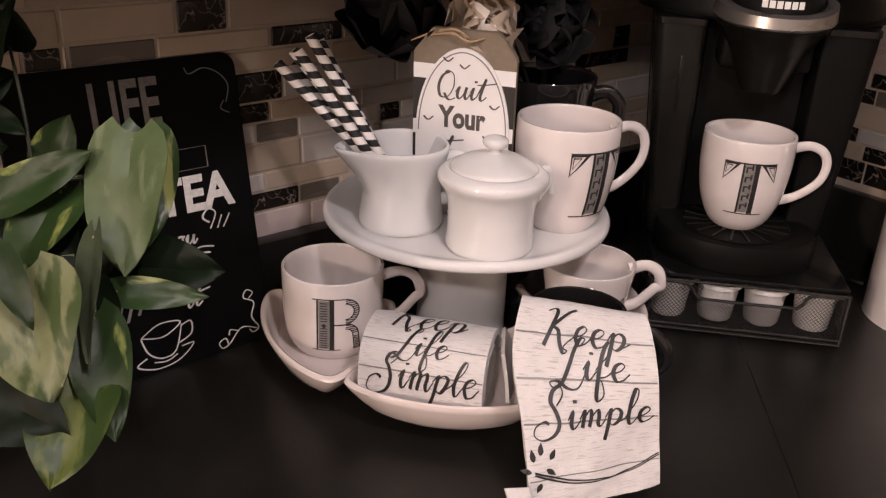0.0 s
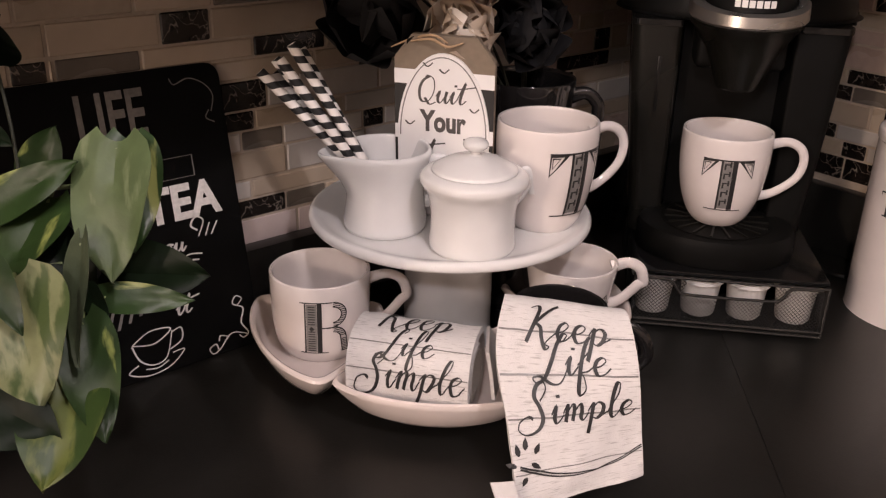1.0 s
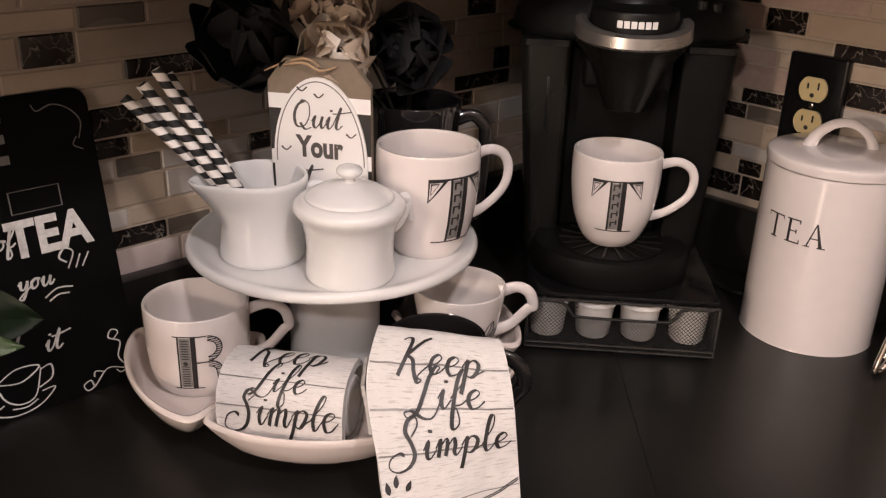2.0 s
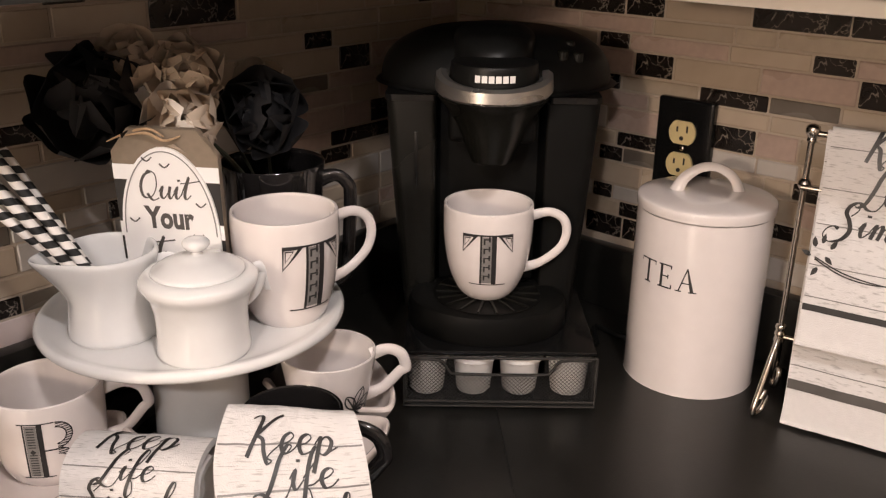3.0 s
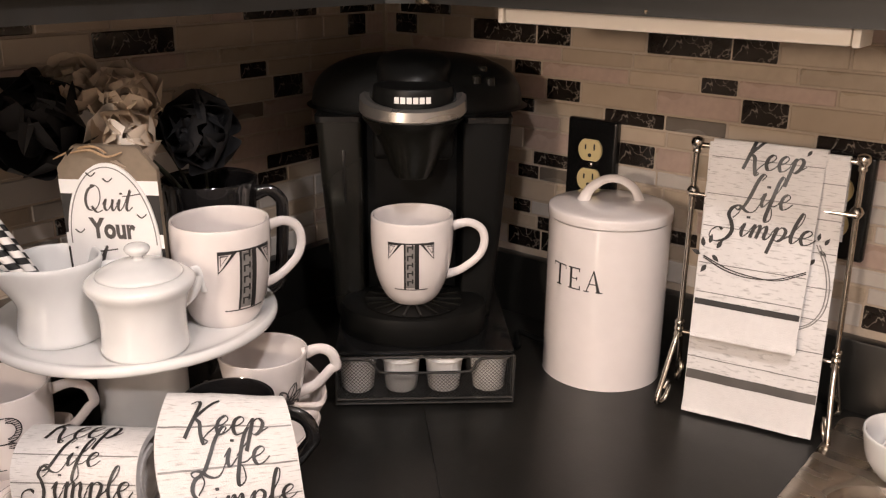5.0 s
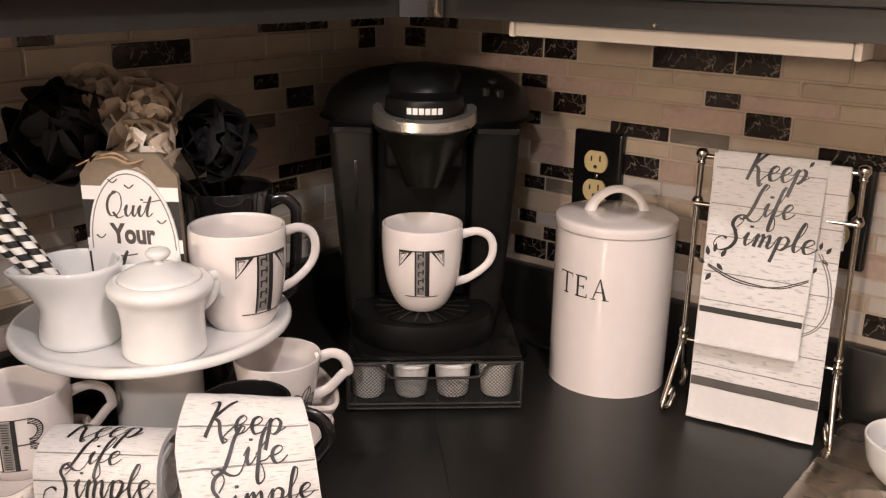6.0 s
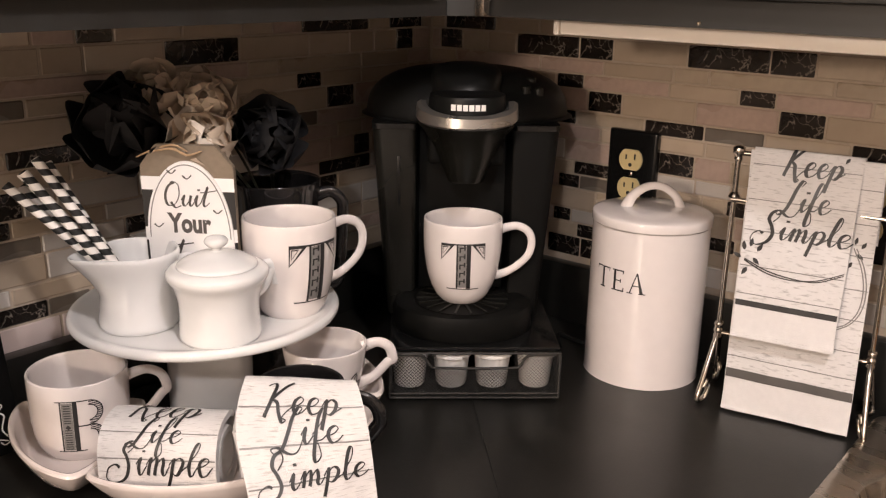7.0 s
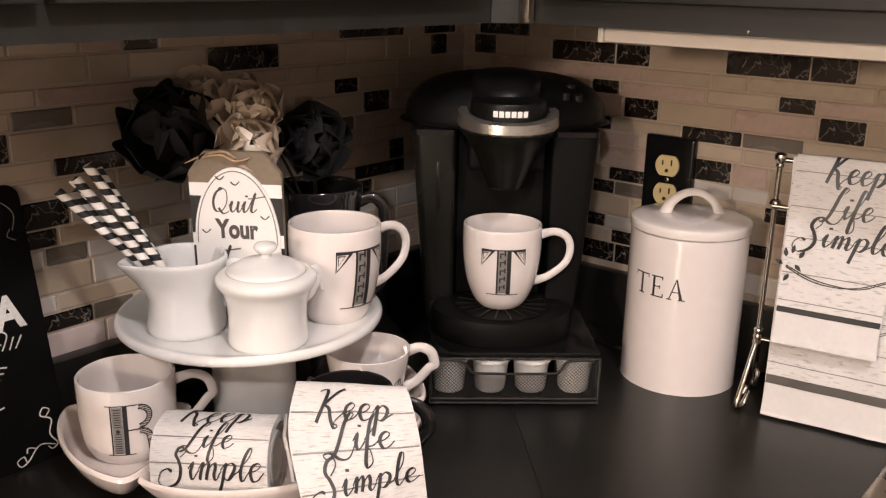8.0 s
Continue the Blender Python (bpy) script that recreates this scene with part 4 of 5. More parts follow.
    grille = part("drip_grille", lathe([(0.0, 0.0987), (0.056, 0.0987), (0.058, 0.0993), (0.058, 0.1000), (0.056, 0.1000), (0.056, 0.0992), (0, 0.0992)], 48, 1, centre=(0, 0.083, 0)), M_pit, t)
    for k in range(18):
        part("slat", box(0.018, 0.055, -0.0011, 0.0011, 0.0993, 0.1008), M_grey, grille, smooth=False, at=pose(0, 0.083, 0, 0, 0, 20 * k))


coffee_maker()


# ---------- socket ----------
def socket(x_wall, label):
    t = thing("wall_socket", label, "socket", pose(x_wall, 0, 1.127), group="wall sockets")
    part("cover_plate", box(-0.035, 0.035, -0.0125, -0.0005, -0.0575, 0.0575, 0.004, 3), M_gloss, t)
    part("screw", lathe([(0, 0.0008), (0.0024, 0.0005), (0.003, 0)], 14, 1), M_nickel, t, at=pose(0, -0.0126, 0, 90))
    for z in (0.0188, -0.0188):
        out = [(0.0165 * math.cos(a), max(-0.0135, min(0.0135, 0.0165 * math.sin(a)))) for a in [2 * math.pi * k / 32 for k in range(32)]]
        f = part("outlet", extruded(out, -0.003), M_almond, t, "almond plastic outlet face", at=pose(0, -0.0122, z))
        for x, h in ((-0.0062, 0.0062), (0.0062, 0.0080)):
            part("slot", box(x - 0.0011, x + 0.0011, -0.0034, -0.0031, 0.0005, 0.0005 + h), M_slot, f)
        part("slot", lathe([(0, 0.0), (0.0026, 0.0), (0.0026, 0.0003), (0, 0.0003)], 14, 1), M_slot, f, at=pose(0, -0.0031, -0.0065, 90))


socket(0.358, "glossy black cover plate with two almond power sockets")
socket(0.658, "glossy black socket plate behind the towel stand")


# ---------- lettering by pen ----------
GLYPHS = {}
GLYPHS["K"] = (1.25, [[(-0.1, 1.9), (0.12, 2.12), (0.3, 1.9), (0.24, 1.0), (0.1, -0.1)], [(1.15, 2.1), (0.75, 1.75), (0.25, 1.0)], [(0.25, 1.0), (0.55, 0.75), (0.72, 0.15), (0.95, -0.42), (1.1, -0.28), (0.92, -0.15), (1.05, 0.15), (1.3, 0.45)]])
GLYPHS["e"] = (0.74, [[(0, 0.42), (0.35, 0.55), (0.55, 0.85), (0.4, 1.05), (0.17, 0.85), (0.12, 0.4), (0.3, 0.02), (0.58, 0.12), (0.80, 0.45)]])
GLYPHS["p"] = (0.90, [[(0, 0.5), (0.2, 0.98), (0.2, 0.5), (0.1, -0.95)], [(0.16, 0.55), (0.42, 1.0), (0.68, 0.8), (0.62, 0.3), (0.4, 0.02), (0.16, 0.2)], [(0.58, 0.15), (0.95, 0.5)]])
GLYPHS["L"] = (1.10, [[(0.85, 1.8), (1.0, 2.15), (0.8, 2.2), (0.62, 1.6), (0.5, 0.7), (0.28, -0.1), (-0.05, -0.38), (-0.25, -0.15), (0.05, -0.08), (0.5, -0.42), (0.85, -0.45), (1.05, -0.2), (1.2, 0.3)]])
GLYPHS["i"] = (0.52, [[(0, 0.5), (0.18, 0.95), (0.15, 0.3), (0.3, 0.02), (0.56, 0.45)], [(0.24, 1.5), (0.27, 1.34)]])
GLYPHS["f"] = (0.62, [[(0, 0.5), (0.38, 1.3), (0.52, 2.0), (0.36, 2.2), (0.22, 1.7), (0.15, 0.5), (0.1, -0.7), (0.22, -1.0), (0.42, -0.7), (0.3, -0.1), (0.15, 0.1), (0.45, 0.2), (0.68, 0.5)]])
GLYPHS["S"] = (1.15, [[(0.62, 1.25), (0.85, 1.75), (0.72, 2.15), (0.45, 1.95), (0.38, 1.45), (0.62, 0.95), (0.8, 0.3), (0.62, -0.35), (0.15, -0.6), (-0.25, -0.3), (-0.22, 0.2), (0.1, 0.45), (0.35, 0.3)]])
GLYPHS["m"] = (1.12, [[(0, 0.5), (0.18, 0.98), (0.14, 0.0)], [(0.14, 0.4), (0.4, 0.96), (0.5, 0.7), (0.45, 0.0)], [(0.45, 0.4), (0.74, 0.96), (0.84, 0.6), (0.82, 0.2), (0.96, 0.02), (1.16, 0.45)]])
GLYPHS["l"] = (0.50, [[(0, 0.5), (0.36, 1.4), (0.4, 2.05), (0.26, 2.1), (0.16, 1.4), (0.12, 0.4), (0.28, 0.02), (0.55, 0.45)]])
GLYPHS["Q"] = (1.25, [[(0.6, 2.0), (0.2, 1.7), (0.05, 0.9), (0.3, 0.1), (0.8, 0.12), (1.05, 0.9), (0.9, 1.8), (0.5, 2.08), (0.35, 1.9)], [(0.5, 0.35), (0.9, -0.15), (1.3, 0.05)]])
GLYPHS["u"] = (0.95, [[(0, 0.5), (0.18, 0.95), (0.15, 0.3), (0.35, 0.02), (0.6, 0.5), (0.68, 0.95)], [(0.68, 0.95), (0.65, 0.3), (0.8, 0.02), (1.0, 0.45)]])
GLYPHS["t"] = (0.62, [[(0, 0.4), (0.34, 1.75), (0.2, 0.4), (0.35, 0.02), (0.62, 0.35)], [(-0.15, 1.2), (0.3, 1.25), (1.1, 1.45)]])
GLYPHS["o"] = (0.75, [[(0.3, 1.0), (0.05, 0.6), (0.2, 0.05), (0.5, 0.3), (0.5, 0.8), (0.3, 1.0), (0.7, 0.85)]])
GLYPHS["y"] = (0.90, [[(0, 0.6), (0.15, 0.95), (0.2, 0.3), (0.45, 0.2), (0.65, 0.95)], [(0.65, 0.95), (0.6, 0.0), (0.4, -0.8), (0.15, -0.6), (0.9, 0.3)]])


def script(word, cu, v, size, wide=1.35):
    """Strokes of a handwritten word, centred on cu, on the line v."""
    total = sum(GLYPHS[c][0] for c in word)
    x = -total / 2
    out = []
    for c in word:
        adv, strokes = GLYPHS[c]
        out += [[(cu + (x + a + 0.16 * b) * size * wide, v + b * size) for a, b in s] for s in strokes]
        x += adv
    return out


def wreath(cu, v, w, size):
    """A twig garland: two long bowed lines and small leaves at both ends."""
    out = []
    for k in (0.0, 0.08):
        out.append([(cu - w / 2, v + size * (0.55 + k)), (cu - w / 4, v + size * (0.05 + k * 1.5)), (cu, v - size * 0.1 + k * size), (cu + w / 4, v + size * (0.08 - k)), (cu + w / 2, v + size * (0.6 - k))])
    return out


def leaf_blots(cu, v, size):
    polys = []
    for du, dv, a in ((-0.5, 0.75, 100), (-0.15, 1.0, 80), (-0.65, 0.25, 160), (0.1, 0.3, -40), (0.35, 0.75, 60), (-0.2, -0.35, -120)):
        c, s = math.cos(radians(a)), math.sin(radians(a))
        p = Vector((cu + du * size, v + dv * size))
        ln, w = 0.62 * size, 0.15 * size
        edge = [(0.0, 0.0), (0.12, 0.55), (0.35, 1.0), (0.62, 0.85), (0.85, 0.35), (1.0, 0.05), (0.85, -0.30), (0.62, -0.75), (0.35, -0.95), (0.12, -0.5)]
        polys.append([(p.x + c * ln * e - s * w * h, p.y + s * ln * e + c * w * h) for e, h in edge])
    return polys


# ---------- towels ----------
def sheet_surface(rows, ripple=0.0, seed=0):
    """A cloth between left and right edges given row by row: surface(u, s), both from 0 to 1."""
    left, right = smoothed([r[0] for r in rows], 8), smoothed([r[1] for r in rows], 8)
    n = len(left) - 1

    def at(u, s):
        x = min(max(s, 0), 1) * n
        i = min(int(x), n - 1)
        f = x - i
        a, b = left[i].lerp(left[i + 1], f), right[i].lerp(right[i + 1], f)
        p = a.lerp(b, u)
        if ripple:
            w = noise.noise(Vector((u * 3 + seed, s * 4, seed))) + 0.4 * noise.noise(Vector((u * 9, s * 11, seed + 3)))
            p = p + Vector((0.7, -0.7, 0.2)) * (ripple * w)
        return p

    def surface(u, s, off=0.0):
        p = at(u, s)
        if not off:
            return p
        du, ds = at(min(u + 0.01, 1), s) - at(max(u - 0.01, 0), s), at(u, min(s + 0.01, 1)) - at(u, max(s - 0.01, 0))
        return p + ds.cross(du).normalized() * off
    return surface


def cloth(surface, nu, ns, thick, width=0.10, length=0.18):
    b = bmesh.new()
    uv = b.loops.layers.uv.new("cloth")
    lay = []
    for off in (0.0, -thick):
        lay.append([[b.verts.new(surface(i / nu, j / ns, off or 1e-9)) for i in range(nu + 1)] for j in range(ns + 1)])
    for j in range(ns):
        for i in range(nu):
            for k in (0, 1):
                q = lay[k]
                f = b.faces.new((q[j][i], q[j][i + 1], q[j + 1][i + 1], q[j + 1][i]))
                for lp, (a, c) in zip(f.loops, ((i, j), (i + 1, j), (i + 1, j + 1), (i, j + 1))):
                    lp[uv].uv = (a / nu * width, c / ns * length)
    edge = [(j, 0) for j in range(ns + 1)] + [(ns, i) for i in range(1, nu + 1)] + [(j, nu) for j in range(ns - 1, -1, -1)] + [(0, i) for i in range(nu - 1, 0, -1)]
    for (a, c), (d, e) in zip(edge, edge[1:] + edge[:1]):
        b.faces.new((lay[0][a][c], lay[0][d][e], lay[1][d][e], lay[1][a][c]))
    bmesh.ops.recalc_face_normals(b, faces=b.faces[:])
    return b


def printed_towel(body, to, plank_v, plank_w, words, pen=0.0028):
    """Plank lines and handwritten words (word, middle, line, size, width) on a towel."""
    part("plank_print", print_polys([rect(-plank_w / 2, plank_w / 2, v - 0.0005, v + 0.0005) for v in plank_v], lambda u, v: to(u, v, 0.0005)), M_ink_grey, body, "thin grey printed plank lines")
    strokes = []
    for word, cu, v, size, wide in words:
        strokes += script(word, cu, v, size, wide)
    part("lettering", print_strokes(strokes, pen, lambda u, v: to(u, v, 0.0009), thin=0.32), M_ink, body, "black handwritten words Keep Life Simple")


def hanging_towel():
    rows = [((0.303, -0.606, 1.018), (0.372, -0.552, 1.016)), ((0.323, -0.627, 1.036), (0.398, -0.566, 1.034)), ((0.352, -0.662, 1.012), (0.425, -0.580, 1.008)),
            ((0.388, -0.680, 0.967), (0.437, -0.584, 0.967)), ((0.406, -0.688, 0.934), (0.445, -0.587, 0.936)), ((0.416, -0.691, 0.912), (0.450, -0.589, 0.918))]
    t = thing("kitchen_towel", "white plank-print towel hung over a black mug", "towel")
    sf = sheet_surface(rows, 0.0042, 2)
    body = part("cloth", cloth(sf, 26, 40, 0.004), M_towel, t)
    L, Wd = 0.175, 0.100
    to = lambda u, v, off: sf(0.5 + u / Wd, -v / L, off)
    printed_towel(body, to, [-0.0585, -0.0815, -0.1015, -0.137], 0.098,
                  (("Keep", 0.000, -0.0640, 0.0105, 1.58), ("Life", 0.003, -0.0815, 0.0098, 1.70), ("Simple", 0.003, -0.1050, 0.0095, 1.74)))
    part("garland", print_strokes(wreath(0.002, -0.1445, 0.094, 0.022), 0.0018, lambda u, v: to(u, v, 0.0008), thin=0.6), M_ink, body, "black printed twig garland")
    part("leaf_print", print_polys(leaf_blots(-0.038, -0.134, 0.014), lambda u, v: to(u, v, 0.0008)), M_ink, body, "black printed leaves")
    part("folded_corner", cloth(sheet_surface([((0.405, -0.712, 0.9425), (0.412, -0.695, 0.940)), ((0.418, -0.712, 0.921), (0.424, -0.697, 0.921)), ((0.428, -0.708, 0.9035), (0.432, -0.697, 0.9035))]), 4, 6, 0.002), M_plain_towel, t)


hanging_towel()


def rolled_towel():
    t = thing("rolled_towel", "folded white plank-print towel lying in the dish", "towel")
    ax, fw = Vector((0.80, 0.60, 0)), Vector((0.60, -0.80, 0))
    c = Vector((0.262, -0.667, 0.9585))
    hw, hz, ln = 0.036, 0.037, 0.104

    def section(q):
        a = 2 * math.pi * q
        e = 0.80
        cx, sz = math.cos(a), math.sin(a)
        return fw * (hw * math.copysign(abs(cx) ** e, cx)) + Vector((0, 0, hz * math.copysign(abs(sz) ** e, sz)))

    def sf(u, q, off=0.0):
        p = c + ax * ((u - 0.5) * ln) + section(q)
        w = 0.0010 * noise.noise(Vector((u * 4, q * 9, 5.0)))
        d = section(q + 0.005) - section(q - 0.005)
        nrm = ax.cross(d).normalized()
        if nrm.dot(section(q)) < 0:
            nrm = -nrm
        return p + nrm * (w + off)
    b = bmesh.new()
    uv = b.loops.layers.uv.new("cloth")
    nu, nq = 20, 64
    g = [[b.verts.new(sf(i / nu, j / nq)) for j in range(nq)] for i in range(nu + 1)]
    for i in range(nu):
        for j in range(nq):
            f = b.faces.new((g[i][j], g[i][(j + 1) % nq], g[i + 1][(j + 1) % nq], g[i + 1][j]))
            for lp, (a, q) in zip(f.loops, ((i, j), (i, j + 1), (i + 1, j + 1), (i + 1, j))):
                lp[uv].uv = (a / nu * ln, q / nq * 0.205)
    for i, s in ((0, -1), (nu, 1)):
        prev = g[i]
        for k, dep in ((0.86, 0.001), (0.80, -0.010), (0.70, -0.010), (0.64, 0.000), (0.5, 0.000), (0.44, -0.010), (0.30, -0.012)):
            ring = []
            mid = c + ax * (s * ln / 2)
            for j in range(nq):
                ring.append(b.verts.new(mid + (g[i][j].co - mid) * k + ax * (s * dep)))
            for j in range(nq):
                b.faces.new((prev[j], prev[(j + 1) % nq], ring[(j + 1) % nq], ring[j]))
            prev = ring
        b.faces.new(prev)
    bmesh.ops.recalc_face_normals(b, faces=b.faces[:])
    body = part("cloth", b, M_towel, t)
    per = 0.205
    # v runs down from the middle of the top
    to = lambda u, v, off: sf(0.5 + u / ln, 0.25 + v / per, off)
    printed_towel(body, to, [0.020, -0.0215, -0.044], 0.103,
                  (("Keep", -0.002, -0.0050, 0.0118, 1.42), ("Life", -0.002, -0.0305, 0.0112, 1.30), ("Simple", 0.004, -0.0530, 0.0108, 1.62)))
    part("tail_end", cloth(sheet_surface([((0.292, -0.615, 0.990), (0.318, -0.640, 0.986)), ((0.302, -0.612, 0.975), (0.324, -0.640, 0.966)), ((0.306, -0.612, 0.945), (0.328, -0.640, 0.945))], 0.001, 4), 6, 10, 0.003), M_plain_towel, t)


rolled_towel()

# ---------- towel stand ----------
RK = pose(0.6170, -0.0923, 0.9, 0, 0, 9.2)
HALF = 0.0815


def towel_stand():
    t = thing("towel_stand", "brushed nickel counter stand holding two towels", "towel stand", RK)
    for s in (-1, 1):
        x = s * HALF
        part("post", tube([(x * 1.015, 0.004, 0.086), (x, 0.0, 0.19), (x * 0.985, -0.004, 0.290)], 0.0030, 10), M_nickel, t)
        part("finial", lathe([(0, 0.284), (0.004, 0.2845), (0.0045, 0.287), (0.0038, 0.289), (0.0062, 0.2925), (0.0068, 0.296), (0.0055, 0.3000), (0, 0.302)], 20, 3, centre=(x * 0.985, -0.004, 0)), M_nickel, t)
        part("knuckle", lathe([(0, 0.236), (0.004, 0.237), (0.0066, 0.2415), (0.0066, 0.2435), (0.004, 0.248), (0, 0.249)], 20, 3, centre=(x * 0.99, -0.002, 0)), M_nickel, t)
        part("collar", lathe([(0.0, 0.070), (0.0045, 0.071), (0.0058, 0.074), (0.0045, 0.0775), (0.0058, 0.081), (0.0045, 0.0845), (0.0056, 0.088), (0.0045, 0.0915), (0, 0.093)], 20, 3, centre=(x * 1.015, 0.004, 0)), M_nickel, t)
        for d in (-1, 1):
            foot = [(x * 1.015, 0.004, 0.080), (x * 1.03, 0.004 + d * 0.014, 0.064), (x * 1.07, 0.004 + d * 0.031, 0.032), (x * 1.10, 0.004 + d * 0.041, 0.009), (x * 1.10, 0.004 + d * 0.038, 0.0030),
                    (x * 1.04, 0.004 + d * 0.028, 0.006), (x * 1.00, 0.004 + d * 0.025, 0.020), (x * 1.02, 0.004 + d * 0.029, 0.027), (x * 1.05, 0.004 + d * 0.034, 0.020)]
            part("scroll_foot", tube(foot, 0.0030, 10, flat=0.8), M_nickel, t)
    part("top_bar", tube([(-HALF, -0.004, 0.293), (0, -0.004, 0.293), (HALF, -0.004, 0.293)], 0.0028, 10), M_nickel, t)
    part("lower_bar", tube([(-HALF, -0.014, 0.2425), (0, -0.014, 0.2425), (HALF, -0.014, 0.2425)], 0.0026, 10), M_nickel, t)
    part("cross_bar", tube([(-HALF, 0.004, 0.078), (0, 0.004, 0.078), (HALF, 0.004, 0.078)], 0.0024, 10), M_nickel, t)


towel_stand()


def draped_towel(x0, x1, y, zend, ztop, back, label, seed, skew):
    """A towel over the stand's bar; to(u, v): v down from the bar's crest."""
    rows = []
    path = [(0.012, ztop - back), (0.010, ztop - 0.02), (0.004, ztop - 0.003), (-0.004, ztop + 0.001), (-0.011, ztop - 0.004), (y - 0.004, ztop - 0.05),
            (y - 0.010, ztop - (ztop - zend) * 0.5), (y - 0.020, zend + 0.02), (y - 0.024, zend)]
    for yy, z in path:
        k = max(0.0, min(1.0, (ztop - z) / (ztop - zend)))
        rows.append(((x0 + 0.004 * k, yy - (0.002 * k if yy < 0 else 0), z), (x1 + skew * k, yy, z)))
    rows = [(tuple(RK @ Vector(a)), tuple(RK @ Vector(b))) for a, b in rows]
    t = thing("kitchen_towel", label, "towel")
    sf = sheet_surface(rows, 0.0034, seed)
    body = part("cloth", cloth(sf, 24, 60, 0.0028, x1 - x0, ztop - zend + back), M_towel, t)
    # find the length scale along the front fall
    samples = [sf(0.5, i / 200) for i in range(201)]
    crest = max(range(201), key=lambda i: samples[i].z)

    def to(u, v, off):
        want, i, run = -v, crest, 0.0
        while i < 199 and run < want:
            run += (samples[i + 1] - samples[i]).length
            i += 1
        over = (run - want) / max((samples[i] - samples[i - 1]).length, 1e-6) if i > crest else 0.0
        return sf(0.5 + u / (x1 - x0), min((i - over) / 200, 0.999), off)
    return t, body, to


def stand_towels():
    t, body, to = draped_towel(-0.066, 0.0690, -0.011, 0.0035, 0.2970, 0.09, "long white striped towel hanging on the nickel stand", 3, 0.004)
    w = 0.134
    part("stripe", print_polys([rect(-w / 2, w / 2, -0.2595, -0.2490)], lambda u, v: to(u, v, 0.0006)), M_ink_soft, body, "charcoal woven stripe")
    part("plank_print", print_polys([rect(-w / 2, w / 2, v - 0.0005, v + 0.0005) for v in (-0.030, -0.066, -0.100, -0.136, -0.169, -0.204, -0.234)], lambda u, v: to(u, v, 0.0006)), M_ink_grey, body)
    part("plain_hem", print_polys([rect(-w / 2, w / 2, -0.300, -0.2600)], lambda u, v: to(u, v, 0.0004)), M_plain_towel, body, "plain white hem")
    arcs = [[(0.047 + d, -0.092), (0.057 + d, -0.112), (0.062 + d, -0.135), (0.060 + d, -0.158), (0.050 + d, -0.174), (0.038, -0.181 - d)] for d in (0.0, 0.0030)]
    part("garland", print_strokes(arcs, 0.0014, lambda u, v: to(u, v, 0.0007), thin=0.7), M_ink_grey, body)
    part("leaf_print", print_polys(leaf_blots(0.050, -0.102, 0.014), lambda u, v: to(u, v, 0.0007)), M_ink, body, "black printed leaves")
    t, body, to = draped_towel(-0.0625, 0.0480, -0.021, 0.0970, 0.3005, 0.05, "short white towel with handwritten words on the nickel stand", 8, 0.0)
    w = 0.109
    printed_towel(body, to, [-0.019, -0.057, -0.0905, -0.130, -0.161], w,
                  (("Keep", 0.0065, -0.0275, 0.0150, 1.10), ("Life", 0.0045, -0.0645, 0.0145, 1.14), ("Simple", 0.0065, -0.0970, 0.0145, 1.34)), 0.0037)
    part("stripe", print_polys([rect(-w / 2, w / 2, -0.1750, -0.1685)], lambda u, v: to(u, v, 0.0006)), M_ink, body, "black woven stripe")
    part("plain_hem", print_polys([rect(-w / 2, w / 2, -0.2050, -0.1753)], lambda u, v: to(u, v, 0.0004)), M_plain_towel, body, "plain white hem")
    part("garland", print_strokes(wreath(0.0015, -0.1365, 0.104, 0.022), 0.0018, lambda u, v: to(u, v, 0.0007), thin=0.6), M_ink, body, "black printed twig garland")
    part("leaf_print", print_polys(leaf_blots(-0.043, -0.126, 0.017), lambda u, v: to(u, v, 0.0008)), M_ink, body, "black printed leaves")
    part("leaf_print", print_polys(leaf_blots(0.043, 0.001, 0.012), lambda u, v: to(u, v, 0.0008)), M_ink, body, "black printed leaves")


stand_towels()


